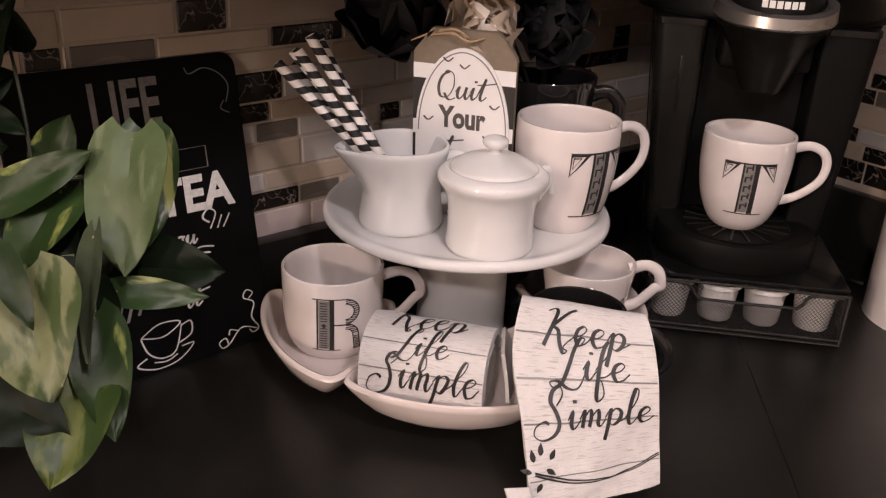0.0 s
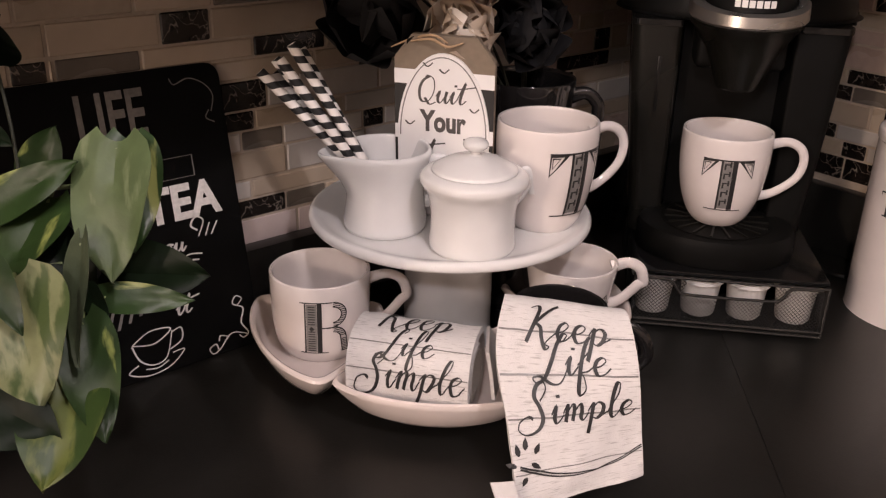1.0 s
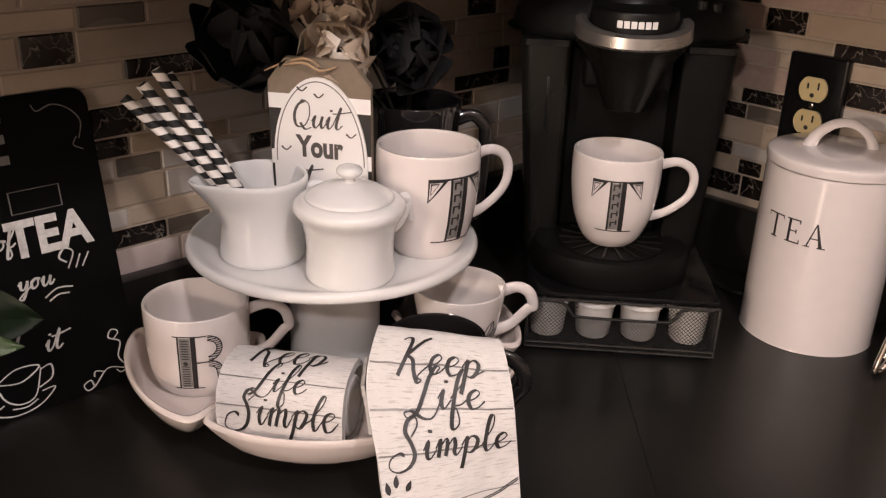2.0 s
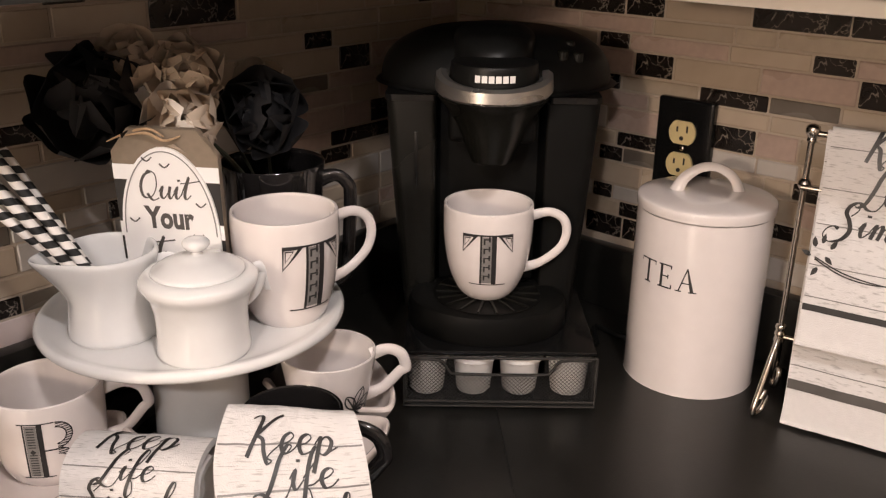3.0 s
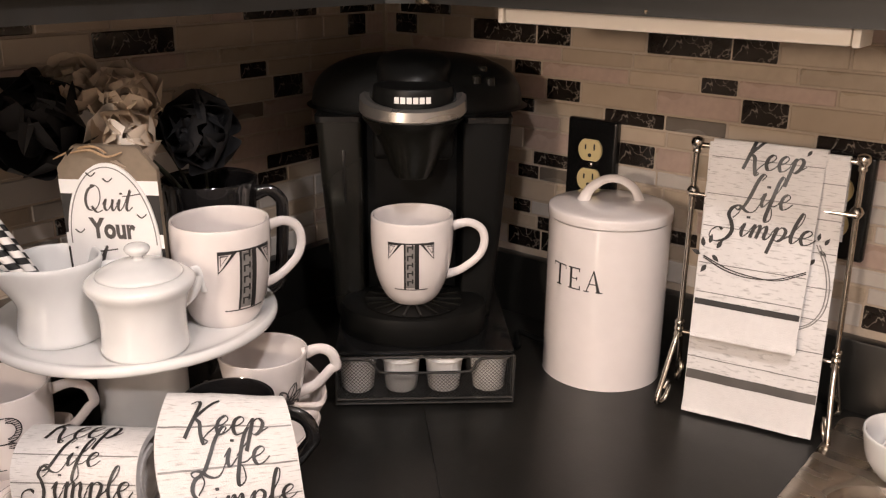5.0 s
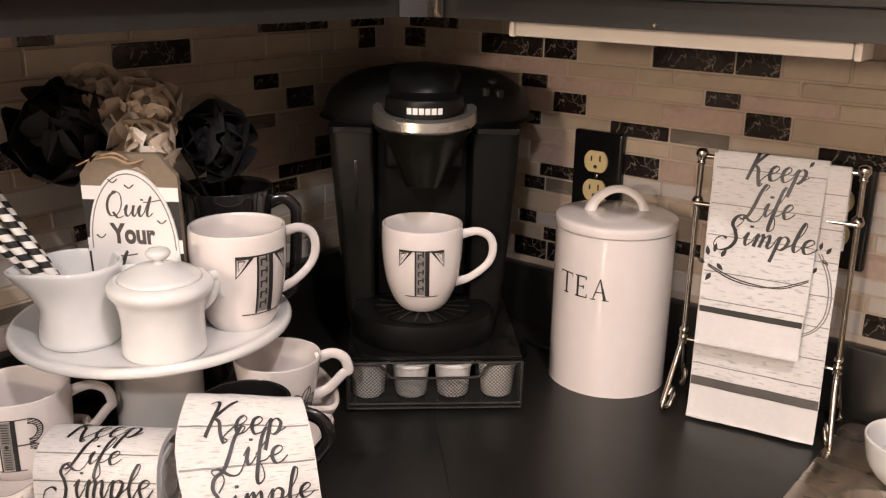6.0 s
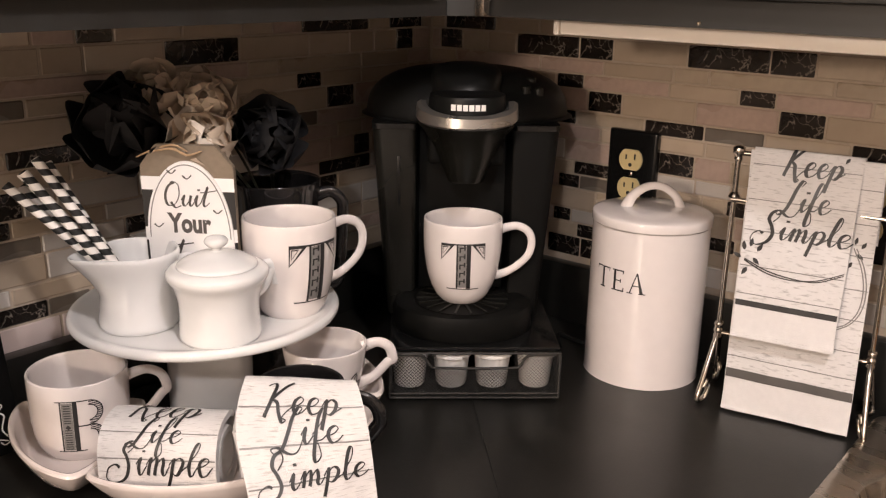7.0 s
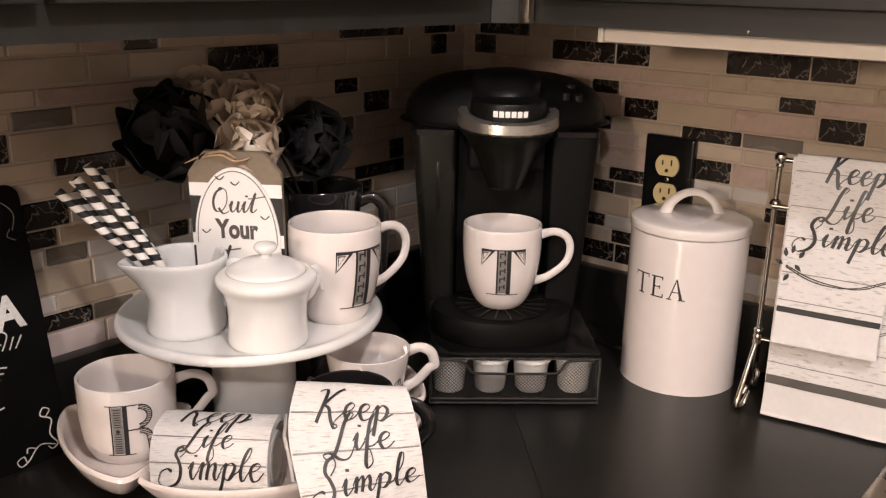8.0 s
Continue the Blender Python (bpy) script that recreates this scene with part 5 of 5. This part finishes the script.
# ---------- hang tag plaque ----------
def tag_plaque():
    m = pose(0.1720, -0.5650, 1.0515, 3.5, 0, 35)
    t = thing("tag_plaque", "brown and white striped tag sign with a white arch panel", "sign", m)
    w, h, c = 0.0462, 0.1630, 0.021
    part("board", extruded([(-w, -0.0098), (w, -0.0098), (w, h - c), (w - 0.0165, h), (-w + 0.0165, h), (-w, h - c)], 0.008, 0.0006), M_kraft, t, smooth=False)
    flat = lambda off: (lambda u, v: Vector((u, -off, v)))
    for z in (0.1180, 0.0660, 0.014):
        part("stripe_print", print_polys([rect(-w, w, z, z + 0.0135)], flat(0.0003), limit=0.05), M_card, t, "white painted stripe", smooth=False)
    for z in (0.0797, 0.0277):
        part("stripe_print", print_polys([rect(-w, w, z, z + 0.038)], flat(0.0003), limit=0.05), M_darkkraft, t, "black painted stripe", smooth=False)
    arch = lambda a, b, base: [(-a, base), (a, base)] + [(a * math.cos(q), 0.070 + b * math.sin(q)) for q in [math.pi * k / 24 for k in range(25)]]
    part("arch_panel", extruded(arch(0.0430, 0.078, -0.0095), -0.0025), M_card, t, "white arched panel", smooth=False)
    outline = [[(0.0403 * math.cos(q), 0.070 + 0.0745 * math.sin(q)) for q in [math.pi * k / 24 for k in range(25)]]]
    front = lambda off: (lambda u, v: Vector((u, -0.0026 - off, v)))
    part("arch_line", print_strokes(outline, 0.0011, front(0.0002), thin=1.0), M_ink_grey, t)
    part("lettering", print_strokes(script("Quit", -0.002, 0.1030, 0.0118, 1.15), 0.0026, front(0.0003), thin=0.4), M_ink_soft, t, "dark handwritten word Quit")
    part("lettering", print_text("Your", 0.0270, lambda u, v: front(0.0003)(u, v + 0.0845), limit=0.05, stretch=0.74, bold=0.0011), M_ink_soft, t, "dark printed word Your")
    part("lettering", print_strokes(script("t", -0.012, 0.050, 0.0105), 0.003, front(0.0003), thin=0.45), M_ink_soft, t)
    bats = []
    for u, v in ((-0.014, 0.137), (0.001, 0.132), (0.029, 0.098), (-0.031, 0.082), (0.024, 0.069)):
        bats.append([(u - 0.0045, v + 0.002), (u - 0.002, v - 0.0005), (u, v - 0.0012), (u + 0.002, v), (u + 0.0045, v + 0.0025)])
    for bat in bats:
        part("bat_print", print_strokes([bat], 0.0017, front(0.0003), thin=0.7), M_ink_soft, t)
    tw = thing("twine_bow", "tan jute twine tied through the tag sign", "twine", m)
    part("strand", tube([(-0.030, -0.002, h - 0.006), (-0.010, -0.006, h - 0.002), (0.004, -0.005, h - 0.008), (0.018, -0.004, h - 0.004)], [0.0006, 0.0013, 0.0012, 0.0006], 8), M_twine, tw)
    part("strand", tube([(-0.050, 0.004, h - 0.014), (-0.028, 0.002, h - 0.004), (-0.008, -0.004, h + 0.001), (0.004, -0.004, h - 0.005)], [0.0006, 0.0012, 0.0012, 0.0006], 8), M_twine, tw)


tag_plaque()


# ---------- pitcher with silk flowers ----------
def pitcher():
    t = thing("black_pitcher", "glossy black ceramic pitcher holding silk flowers", "pitcher", pose(0.150, -0.440, 0.9))
    prof = [(0.040, 0), (0.046, 0.002), (0.055, 0.04), (0.056, 0.11), (0.049, 0.18), (0.047, 0.22), (0.050, 0.255)]
    part("body", cup_body(prof), M_blackglaze, t)
    part("handle", ear(0.048, 0.238, 0.053, 0.13, 0.026, 44, 0.0042), M_blackglaze, t)


pitcher()


def petal(length, width, curl, seed):
    """A cupped petal with a rounded, softly waved edge."""
    b = bmesh.new()
    nu, nv = 10, 10
    g = []
    for j in range(nv + 1):
        s = j / nv
        w = width * math.sin(math.pi * (0.10 + 0.48 * s)) ** 0.8
        if s > 0.6:
            w *= math.sqrt(max(0.03, 1 - ((s - 0.6) / 0.41) ** 2.4))
        row = []
        for i in range(nu + 1):
            u = i / nu * 2 - 1
            f = noise.noise(Vector((u * 1.3 + seed, s * 1.6, seed * 1.7)))
            wave = 0.045 * length * s ** 3 * math.sin(u * 5 + seed * 2)
            row.append(b.verts.new((u * w * 0.5, length * s * math.cos(curl * s * 0.8) - 0.06 * length * u * u * s, length * s * math.sin(curl * s) + 0.16 * width * u * u + 0.07 * length * f * s + wave)))
        g.append(row)
    for j in range(nv):
        for i in range(nu):
            b.faces.new((g[j][i], g[j][i + 1], g[j + 1][i + 1], g[j + 1][i]))
    bmesh.ops.recalc_face_normals(b, faces=b.faces[:])
    return b


def silk_flower(centre, radius, mats, label, seed, towards=(0.7, -0.65, 0.35), foot=(0.150, -0.440, 1.10)):
    t = thing("silk_flower", label, "flower", group="silk flowers")
    q = Vector(towards).to_track_quat("Z", "Y").to_matrix().to_4x4()
    base = Matrix.Translation(centre) @ q
    rng = random.Random(seed)
    for ring, (count, tilt, size) in enumerate(((7, 12, 1.0), (7, 36, 0.92), (6, 58, 0.74), (5, 76, 0.52))):
        for k in range(count):
            a = 360 * k / count + ring * 31 + rng.uniform(-12, 12)
            m = base @ pose(0, 0, -0.2 * radius, 0, 0, a) @ pose(0, 0.05 * radius * (3 - ring), 0, tilt + rng.uniform(-8, 8), 0, 0)
            part("petal", petal(radius * size * rng.uniform(0.9, 1.15), radius * size * 1.45, rng.uniform(0.5, 1.2), seed + ring * 7 + k), rng.choice(mats), t, at=m)
    c = Vector(centre)
    f = Vector(foot)
    part("stem", tube([tuple(c - Vector(towards) * radius * 0.3), tuple(c.lerp(f, 0.5) + Vector((0, 0, 0.01))), tuple(f)], 0.0016, 6), M_dark_stem, t)


silk_flower((0.086, -0.574, 1.222), 0.056, [M_petal_black], "large black silk flower in the pitcher", 3)
silk_flower((0.164, -0.458, 1.206), 0.043, [M_petal_black], "black silk flower with ruffled petals in the pitcher", 9)
silk_flower((0.134, -0.512, 1.243), 0.038, [M_petal_cream], "cream silk flower in the pitcher", 14, (0.6, -0.6, 0.5))
silk_flower((0.160, -0.534, 1.208), 0.037, [M_petal_cream, M_petal_cream, M_petal_white], "cream and white silk flower in the pitcher", 21)
silk_flower((0.094, -0.546, 1.248), 0.034, [M_petal_cream], "small cream silk flower in the pitcher", 27, (0.4, -0.5, 0.6))
silk_flower((0.128, -0.432, 1.222), 0.026, [M_petal_cream], "small faded cream silk flower in the pitcher", 31, (0.4, -0.4, 0.6))


# ---------- chalkboard sign ----------
def chalkboard():
    lean = math.degrees(math.atan2(0.050, 0.270))
    m = pose(0.054, -0.703, 0.9005, 0, 0, 90) @ pose(0, 0, 0, -lean)
    # local x runs along the wall away from the corner to 0 at the near edge, z up the board
    t = thing("chalkboard_sign", "black chalkboard sign with white tea lettering leaning on the wall", "sign", m)
    w, h, r = 0.212, 0.281, 0.014
    out = []
    for cx, cz, a0 in ((-r, r, -90), (-r, h - r, 0), (-w + r, h - r, 90), (-w + r, r, 180)):
        out += [(cx + r * math.cos(radians(a0 + 90 * k / 6)), cz + r * math.sin(radians(a0 + 90 * k / 6))) for k in range(7)]
    part("panel", extruded(out, 0.008, 0.0008), M_board, t, smooth=False)
    on = lambda u, v: Vector((u, -0.0004, v))
    at = lambda du, dv: (lambda u, v: on(u + du, v + dv))
    part("lettering", print_text("LIFE", 0.060, at(-0.108, 0.243), stretch=0.62, limit=0.05, bold=0.0012), M_chalk_dim, t, "dim chalk word LIFE")
    part("banner", print_polys(frame_of(rect(-0.085, -0.040, 0.180, 0.200), 0.0008), on, limit=0.05), M_chalk_dim, t)
    part("lettering", print_text("TEA", 0.0450, at(-0.057, 0.156), stretch=0.92, limit=0.05, bold=0.0016), M_chalk, t, "bright chalk word TEA")
    part("lettering", print_strokes(script("of", -0.096, 0.152, 0.0085), 0.0026, on, thin=0.6), M_chalk, t, "chalk word of")
    part("lettering", print_strokes(script("you", -0.078, 0.112, 0.0090), 0.0026, on, thin=0.6), M_chalk, t, "chalk word you")
    part("lettering", print_strokes(script("it", -0.074, 0.052, 0.0105), 0.0026, on, thin=0.6), M_chalk, t, "chalk word it")
    curl = [[(-0.047, 0.122), (-0.040, 0.136), (-0.047, 0.141), (-0.053, 0.134), (-0.047, 0.128)], [(-0.040, 0.121), (-0.034, 0.133)], [(-0.034, 0.121), (-0.026, 0.133)],
            [(-0.072, 0.101), (-0.060, 0.107), (-0.046, 0.105)], [(-0.069, 0.097), (-0.060, 0.101), (-0.050, 0.100)]]
    part("flourish", print_strokes(curl, 0.0020, on, thin=0.7), M_chalk, t)
    cup = [[(-0.129, 0.036), (-0.110, 0.045), (-0.090, 0.042), (-0.108, 0.032), (-0.129, 0.036)], [(-0.129, 0.035), (-0.124, 0.020), (-0.112, 0.012), (-0.098, 0.016), (-0.089, 0.040)],
           [(-0.090, 0.038), (-0.080, 0.040), (-0.081, 0.028), (-0.094, 0.022)], [(-0.126, 0.016), (-0.136, 0.010), (-0.118, 0.003), (-0.096, 0.006), (-0.080, 0.018), (-0.092, 0.018)],
           [(-0.120, 0.010), (-0.108, 0.008), (-0.097, 0.012)]]
    part("cup_drawing", print_strokes(cup, 0.0016, on, thin=0.7), M_chalk, t, "chalk drawing of a tea cup")
    swirl = [[(-0.020, 0.044), (-0.014, 0.050), (-0.020, 0.054), (-0.024, 0.047), (-0.014, 0.040), (-0.018, 0.026), (-0.012, 0.014), (-0.018, 0.010), (-0.022, 0.014)],
             [(-0.014, 0.013), (-0.030, 0.018), (-0.044, 0.006), (-0.052, 0.003), (-0.055, 0.009), (-0.048, 0.012), (-0.046, 0.006)], [(-0.034, 0.016), (-0.042, 0.019), (-0.044, 0.014)]]
    part("flourish", print_strokes(swirl, 0.0015, on, thin=0.7), M_chalk, t)
    top = [[(-0.014, h - 0.045), (-0.010, h - 0.03), (-0.018, h - 0.018), (-0.032, h - 0.012), (-0.046, h - 0.016), (-0.050, h - 0.010)], [(-0.012, h - 0.055), (-0.020, h - 0.050), (-0.016, h - 0.043)]]
    part("flourish", print_strokes(top, 0.0014, on, thin=0.7), M_chalk_dim, t)
    part("slanted_mark", print_polys([[(-0.150 + 0.011 * k, 0.050 + 0.004 * k), (-0.147 + 0.011 * k, 0.050 + 0.004 * k), (-0.138 + 0.011 * k, 0.072 + 0.004 * k), (-0.141 + 0.011 * k, 0.072 + 0.004 * k)] for k in range(5)], on, limit=0.05), M_chalk_dim, t)


chalkboard()


# ---------- trailing pothos ----------
def leaf_mesh(length, width, fold, curl, seed):
    b = bmesh.new()
    nv, nu = 12, 8
    g = []
    for j in range(nv + 1):
        s = j / nv
        w = width * 0.86 * (s + 0.02) ** 0.42 * (1 - s) ** 0.85 if j < nv else 0.0003
        row = []
        for i in range(nu + 1):
            u = i / nu * 2 - 1
            back = -0.10 * length * (abs(u) ** 2) * (1 - s) ** 3
            wav = 0.05 * width * math.sin(s * 8 + seed + u * 2) * abs(u) + 0.04 * width * noise.noise(Vector((u * 1.5 + seed, s * 3, seed)))
            row.append(b.verts.new((u * w, s * length + back, fold * abs(u) * w - curl * length * s * s + wav)))
        g.append(row)
    for j in range(nv):
        for i in range(nu):
            b.faces.new((g[j][i], g[j][i + 1], g[j + 1][i + 1], g[j + 1][i]))
    geom = bmesh.ops.extrude_face_region(b, geom=b.faces[:])
    bmesh.ops.translate(b, vec=(0, 0, -0.0006), verts=[v for v in geom["geom"] if isinstance(v, bmesh.types.BMVert)])
    bmesh.ops.recalc_face_normals(b, faces=b.faces[:])
    return b


def trailing_plant():
    t = thing("pothos_plant", "trailing green pothos with cream-splashed leaves", "plant")
    root = Vector((0.115, -1.130, 1.10))
    light = Vector((0.70, -0.59, 0.41))
    across = Vector((0.647, 0.762, 0))
    vines = [[Vector((0.190, -1.030, 1.112)), Vector((0.232, -0.989, 1.105)), Vector((0.238, -0.955, 1.107)), Vector((0.252, -0.919, 1.102))],
             [Vector((0.165, -1.040, 1.150)), Vector((0.210, -0.975, 1.164)), Vector((0.223, -0.925, 1.163)), Vector((0.234, -0.893, 1.166))],
             [Vector((0.180, -1.035, 1.130)), Vector((0.224, -0.984, 1.123)), Vector((0.240, -0.930, 1.119))],
             [Vector((0.205, -1.045, 1.108)), Vector((0.245, -1.010, 1.092)), Vector((0.275, -0.985, 1.076)), Vector((0.298, -0.968, 1.067))]]
    for v in vines:
        part("vine", tube([tuple(root)] + [tuple(p) for p in v], 0.0016, 7), M_stem, t)

    def leaf(i, base, tip, width, material, turn=0.0, fold=0.25):
        # one leaf on its stalk, from base to tip, turned about its midrib
        p, q = Vector(base), Vector(tip)
        along = (q - p).normalized()
        nrm = (light + across * turn + Vector((0, 0, 0.15))).normalized()
        side = along.cross(nrm).normalized()
        nrm = side.cross(along)
        m = Matrix((side, along, nrm)).transposed().to_4x4()
        m.translation = p
        part("leaf", leaf_mesh((q - p).length * 1.03, width, fold, 0.05 + 0.07 * math.cos(i * 1.7), i), material, t, at=m)
        near = min((q for v in vines for q in smoothed(v, 6)), key=lambda q: (q - p).length)
        # Stalks of the shade-darkened leaves are darkened to match.
        part("petiole", tube([tuple(p + along * 0.004), tuple(p.lerp(near, 0.5) - light * 0.003), tuple(near)], [0.0010, 0.0012, 0.0014], 6), M_dark_stem if material is M_leaf_darkened else M_stem, t)

    leaf(0, (0.250, -0.897, 1.195), (0.288, -0.928, 1.127), 0.068, M_leaf_grey, -0.15)
    leaf(1, (0.239, -0.885, 1.192), (0.276, -0.903, 1.134), 0.050, M_leaf_splash, 0.30)
    leaf(2, (0.253, -0.918, 1.113), (0.297, -0.867, 1.113), 0.056, M_leaf_darkened, 0.10, 0.45)
    leaf(3, (0.270, -0.927, 1.105), (0.310, -0.886, 1.107), 0.026, M_leaf_splash, 0.0, 0.15)
    leaf(4, (0.272, -0.933, 1.147), (0.313, -0.964, 1.093), 0.025, M_leaf_shade, -0.60)
    leaf(5, (0.272, -0.975, 1.132), (0.322, -0.985, 1.079), 0.082, M_leaf_cream, -0.05)
    leaf(6, (0.281, -0.943, 1.100), (0.334, -0.956, 1.048), 0.048, M_leaf, 0.25)
    leaf(7, (0.300, -0.957, 1.070), (0.337, -0.995, 1.036), 0.066, M_leaf_lime, 0.0)
    leaf(8, (0.275, -1.014, 1.076), (0.323, -0.979, 1.053), 0.062, M_leaf_darkened, 0.15)
    leaf(9, (0.2235, -0.973, 1.157), (0.249, -0.923, 1.186), 0.036, M_leaf, 0.0)
    leaf(10, (0.203, -0.936, 1.165), (0.218, -0.923, 1.200), 0.036, M_leaf, 0.20)
    leaf(11, (0.228, -0.934, 1.160), (0.252, -0.978, 1.126), 0.056, M_leaf, -0.15)
    leaf(12, (0.269, -0.986, 1.148), (0.307, -0.984, 1.116), 0.024, M_leaf, 0.30)
    # Inner and rear leaves, their shade painted in as near-black green.
    leaf(13, (0.261, -0.932, 1.110), (0.291, -0.931, 1.098), 0.020, M_leaf_darkened, 0.0)
    leaf(14, (0.172, -0.956, 1.196), (0.198, -0.945, 1.189), 0.020, M_leaf_darkened, 0.0)
    leaf(15, (0.149, -0.932, 1.228), (0.162, -0.941, 1.259), 0.045, M_leaf_darkened, 0.2)
    leaf(19, (0.140, -0.965, 1.215), (0.165, -0.935, 1.262), 0.060, M_leaf_darkened, 0.1)
    leaf(20, (0.135, -0.975, 1.190), (0.155, -0.935, 1.215), 0.055, M_leaf_darkened, 0.0)
    leaf(21, (0.150, -0.985, 1.175), (0.190, -0.955, 1.180), 0.050, M_leaf_darkened, 0.0)
    leaf(16, (0.205, -0.955, 1.150), (0.230, -0.965, 1.110), 0.050, M_leaf_darkened, 0.1)
    leaf(17, (0.230, -0.940, 1.135), (0.262, -0.930, 1.085), 0.050, M_leaf_darkened, 0.1)
    leaf(18, (0.240, -0.965, 1.110), (0.285, -0.960, 1.062), 0.055, M_leaf_darkened, 0.1)
    pot = thing("plant_pot", "plain dark plant pot standing on the worktop", "pot", pose(0.115, -1.130, 0.9))
    part("body", cup_body([(0.05, 0), (0.055, 0.002), (0.065, 0.08), (0.072, 0.155), (0.075, 0.17)], 0.006), M_black, pot)
    part("soil", lathe([(0, 0.15), (0.064, 0.15), (0.064, 0.145), (0, 0.145)], 32, 1), M_floor, pot)


trailing_plant()


# ---------- sink corner ----------
def sink():
    t = thing("sink", "brushed stainless steel sink let into the worktop", "sink")
    x0, x1, y0, y1 = SINK_X, 1.26, SINK_Y0, SINK_Y1
    cx, cy = (x0 + x1) / 2, (y0 + y1) / 2

    def loop(ix, iyf, iyb, r, z):
        pts = []
        for px, py, a0 in ((x1 - ix - r, y1 - iyb - r, 0), (x0 + ix + r, y1 - iyb - r, 90), (x0 + ix + r, y0 + iyf + r, 180), (x1 - ix - r, y0 + iyf + r, 270)):
            pts += [(px + r * math.cos(radians(a0 + 90 * k / 8)), py + r * math.sin(radians(a0 + 90 * k / 8)), z) for k in range(9)]
        return pts
    b = bmesh.new()
    rings = []
    for ix, iyf, iyb, r, z in ((0, 0, 0, 0.018, 0.9004), (0.002, 0.002, 0.002, 0.018, 0.9035), (0.007, 0.007, 0.007, 0.018, 0.9045), (0.015, 0.012, 0.012, 0.02, 0.9022), (0.028, 0.02, 0.112, 0.05, 0.9018),
                               (0.034, 0.026, 0.118, 0.06, 0.8985), (0.038, 0.03, 0.122, 0.06, 0.888), (0.046, 0.04, 0.13, 0.06, 0.78), (0.06, 0.055, 0.145, 0.055, 0.735), (0.09, 0.085, 0.175, 0.05, 0.722)):
        rings.append([b.verts.new(p) for p in loop(ix, iyf, iyb, r, z)])
    bands = []
    for lo, hi in zip(rings, rings[1:]):
        bands.append([b.faces.new((lo[i], lo[(i + 1) % len(lo)], hi[(i + 1) % len(lo)], hi[i])) for i in range(len(lo))])
    b.faces.new(rings[-1])
    bmesh.ops.recalc_face_normals(b, faces=b.faces[:])
    for f in b.faces:
        if f.normal.z < -0.5:
            f.normal_flip()
    b.faces.index_update()
    rim = b.copy()
    rim.faces.ensure_lookup_table()
    edge = [rim.faces[f.index] for band in bands[:5] for f in band]
    bmesh.ops.delete(rim, geom=[f for f in rim.faces if f not in set(edge)], context="FACES")
    bmesh.ops.delete(b, geom=[f for band in bands[:5] for f in band], context="FACES")
    part("rim", rim, M_steel, t)
    part("basin", b, M_steel, t)


sink()


def soap_bowl():
    t = thing("small_bowl", "small white bowl with a ribbed rest beside the sink", "bowl", pose(0.791, -0.126, 0.9030))
    part("body", cup_body([(0.026, 0), (0.030, 0.002), (0.040, 0.016), (0.0445, 0.034), (0.046, 0.046)], 0.003), M_white, t)
    for k in range(4):
        part("rib", tube([(-0.026 + 0.008 * k, -0.020, 0.030), (-0.024 + 0.008 * k, 0.0, 0.029), (-0.022 + 0.008 * k, 0.022, 0.030)], 0.0022, 8), M_white, t)
    s = thing("scrubber", "round orange-brown scrubber lying in the white bowl", "scrubber", pose(0.800, -0.112, 0.957))
    b = bmesh.new()
    bmesh.ops.create_icosphere(b, subdivisions=4, radius=0.026)
    for v in b.verts:
        v.co *= 1 + 0.05 * noise.noise(v.co * 90)
        v.co.z *= 0.85
    part("body", b, M_sponge, s)


soap_bowl()

def power_cord():
    t = thing("power_cord", "dark power cord lying on the worktop beside the drawer", "cord")
    part("cable", tube([(0.275, -0.080, 0.9042), (0.330, -0.120, 0.9042), (0.303, -0.078, 0.9042), (0.346, -0.079, 0.9042), (0.334, -0.029, 0.9042), (0.365, -0.060, 0.9042), (0.340, -0.030, 0.9042)], 0.0038, 8), M_black, t)


power_cord()

# ---------- wall tiles ----------
tiles()
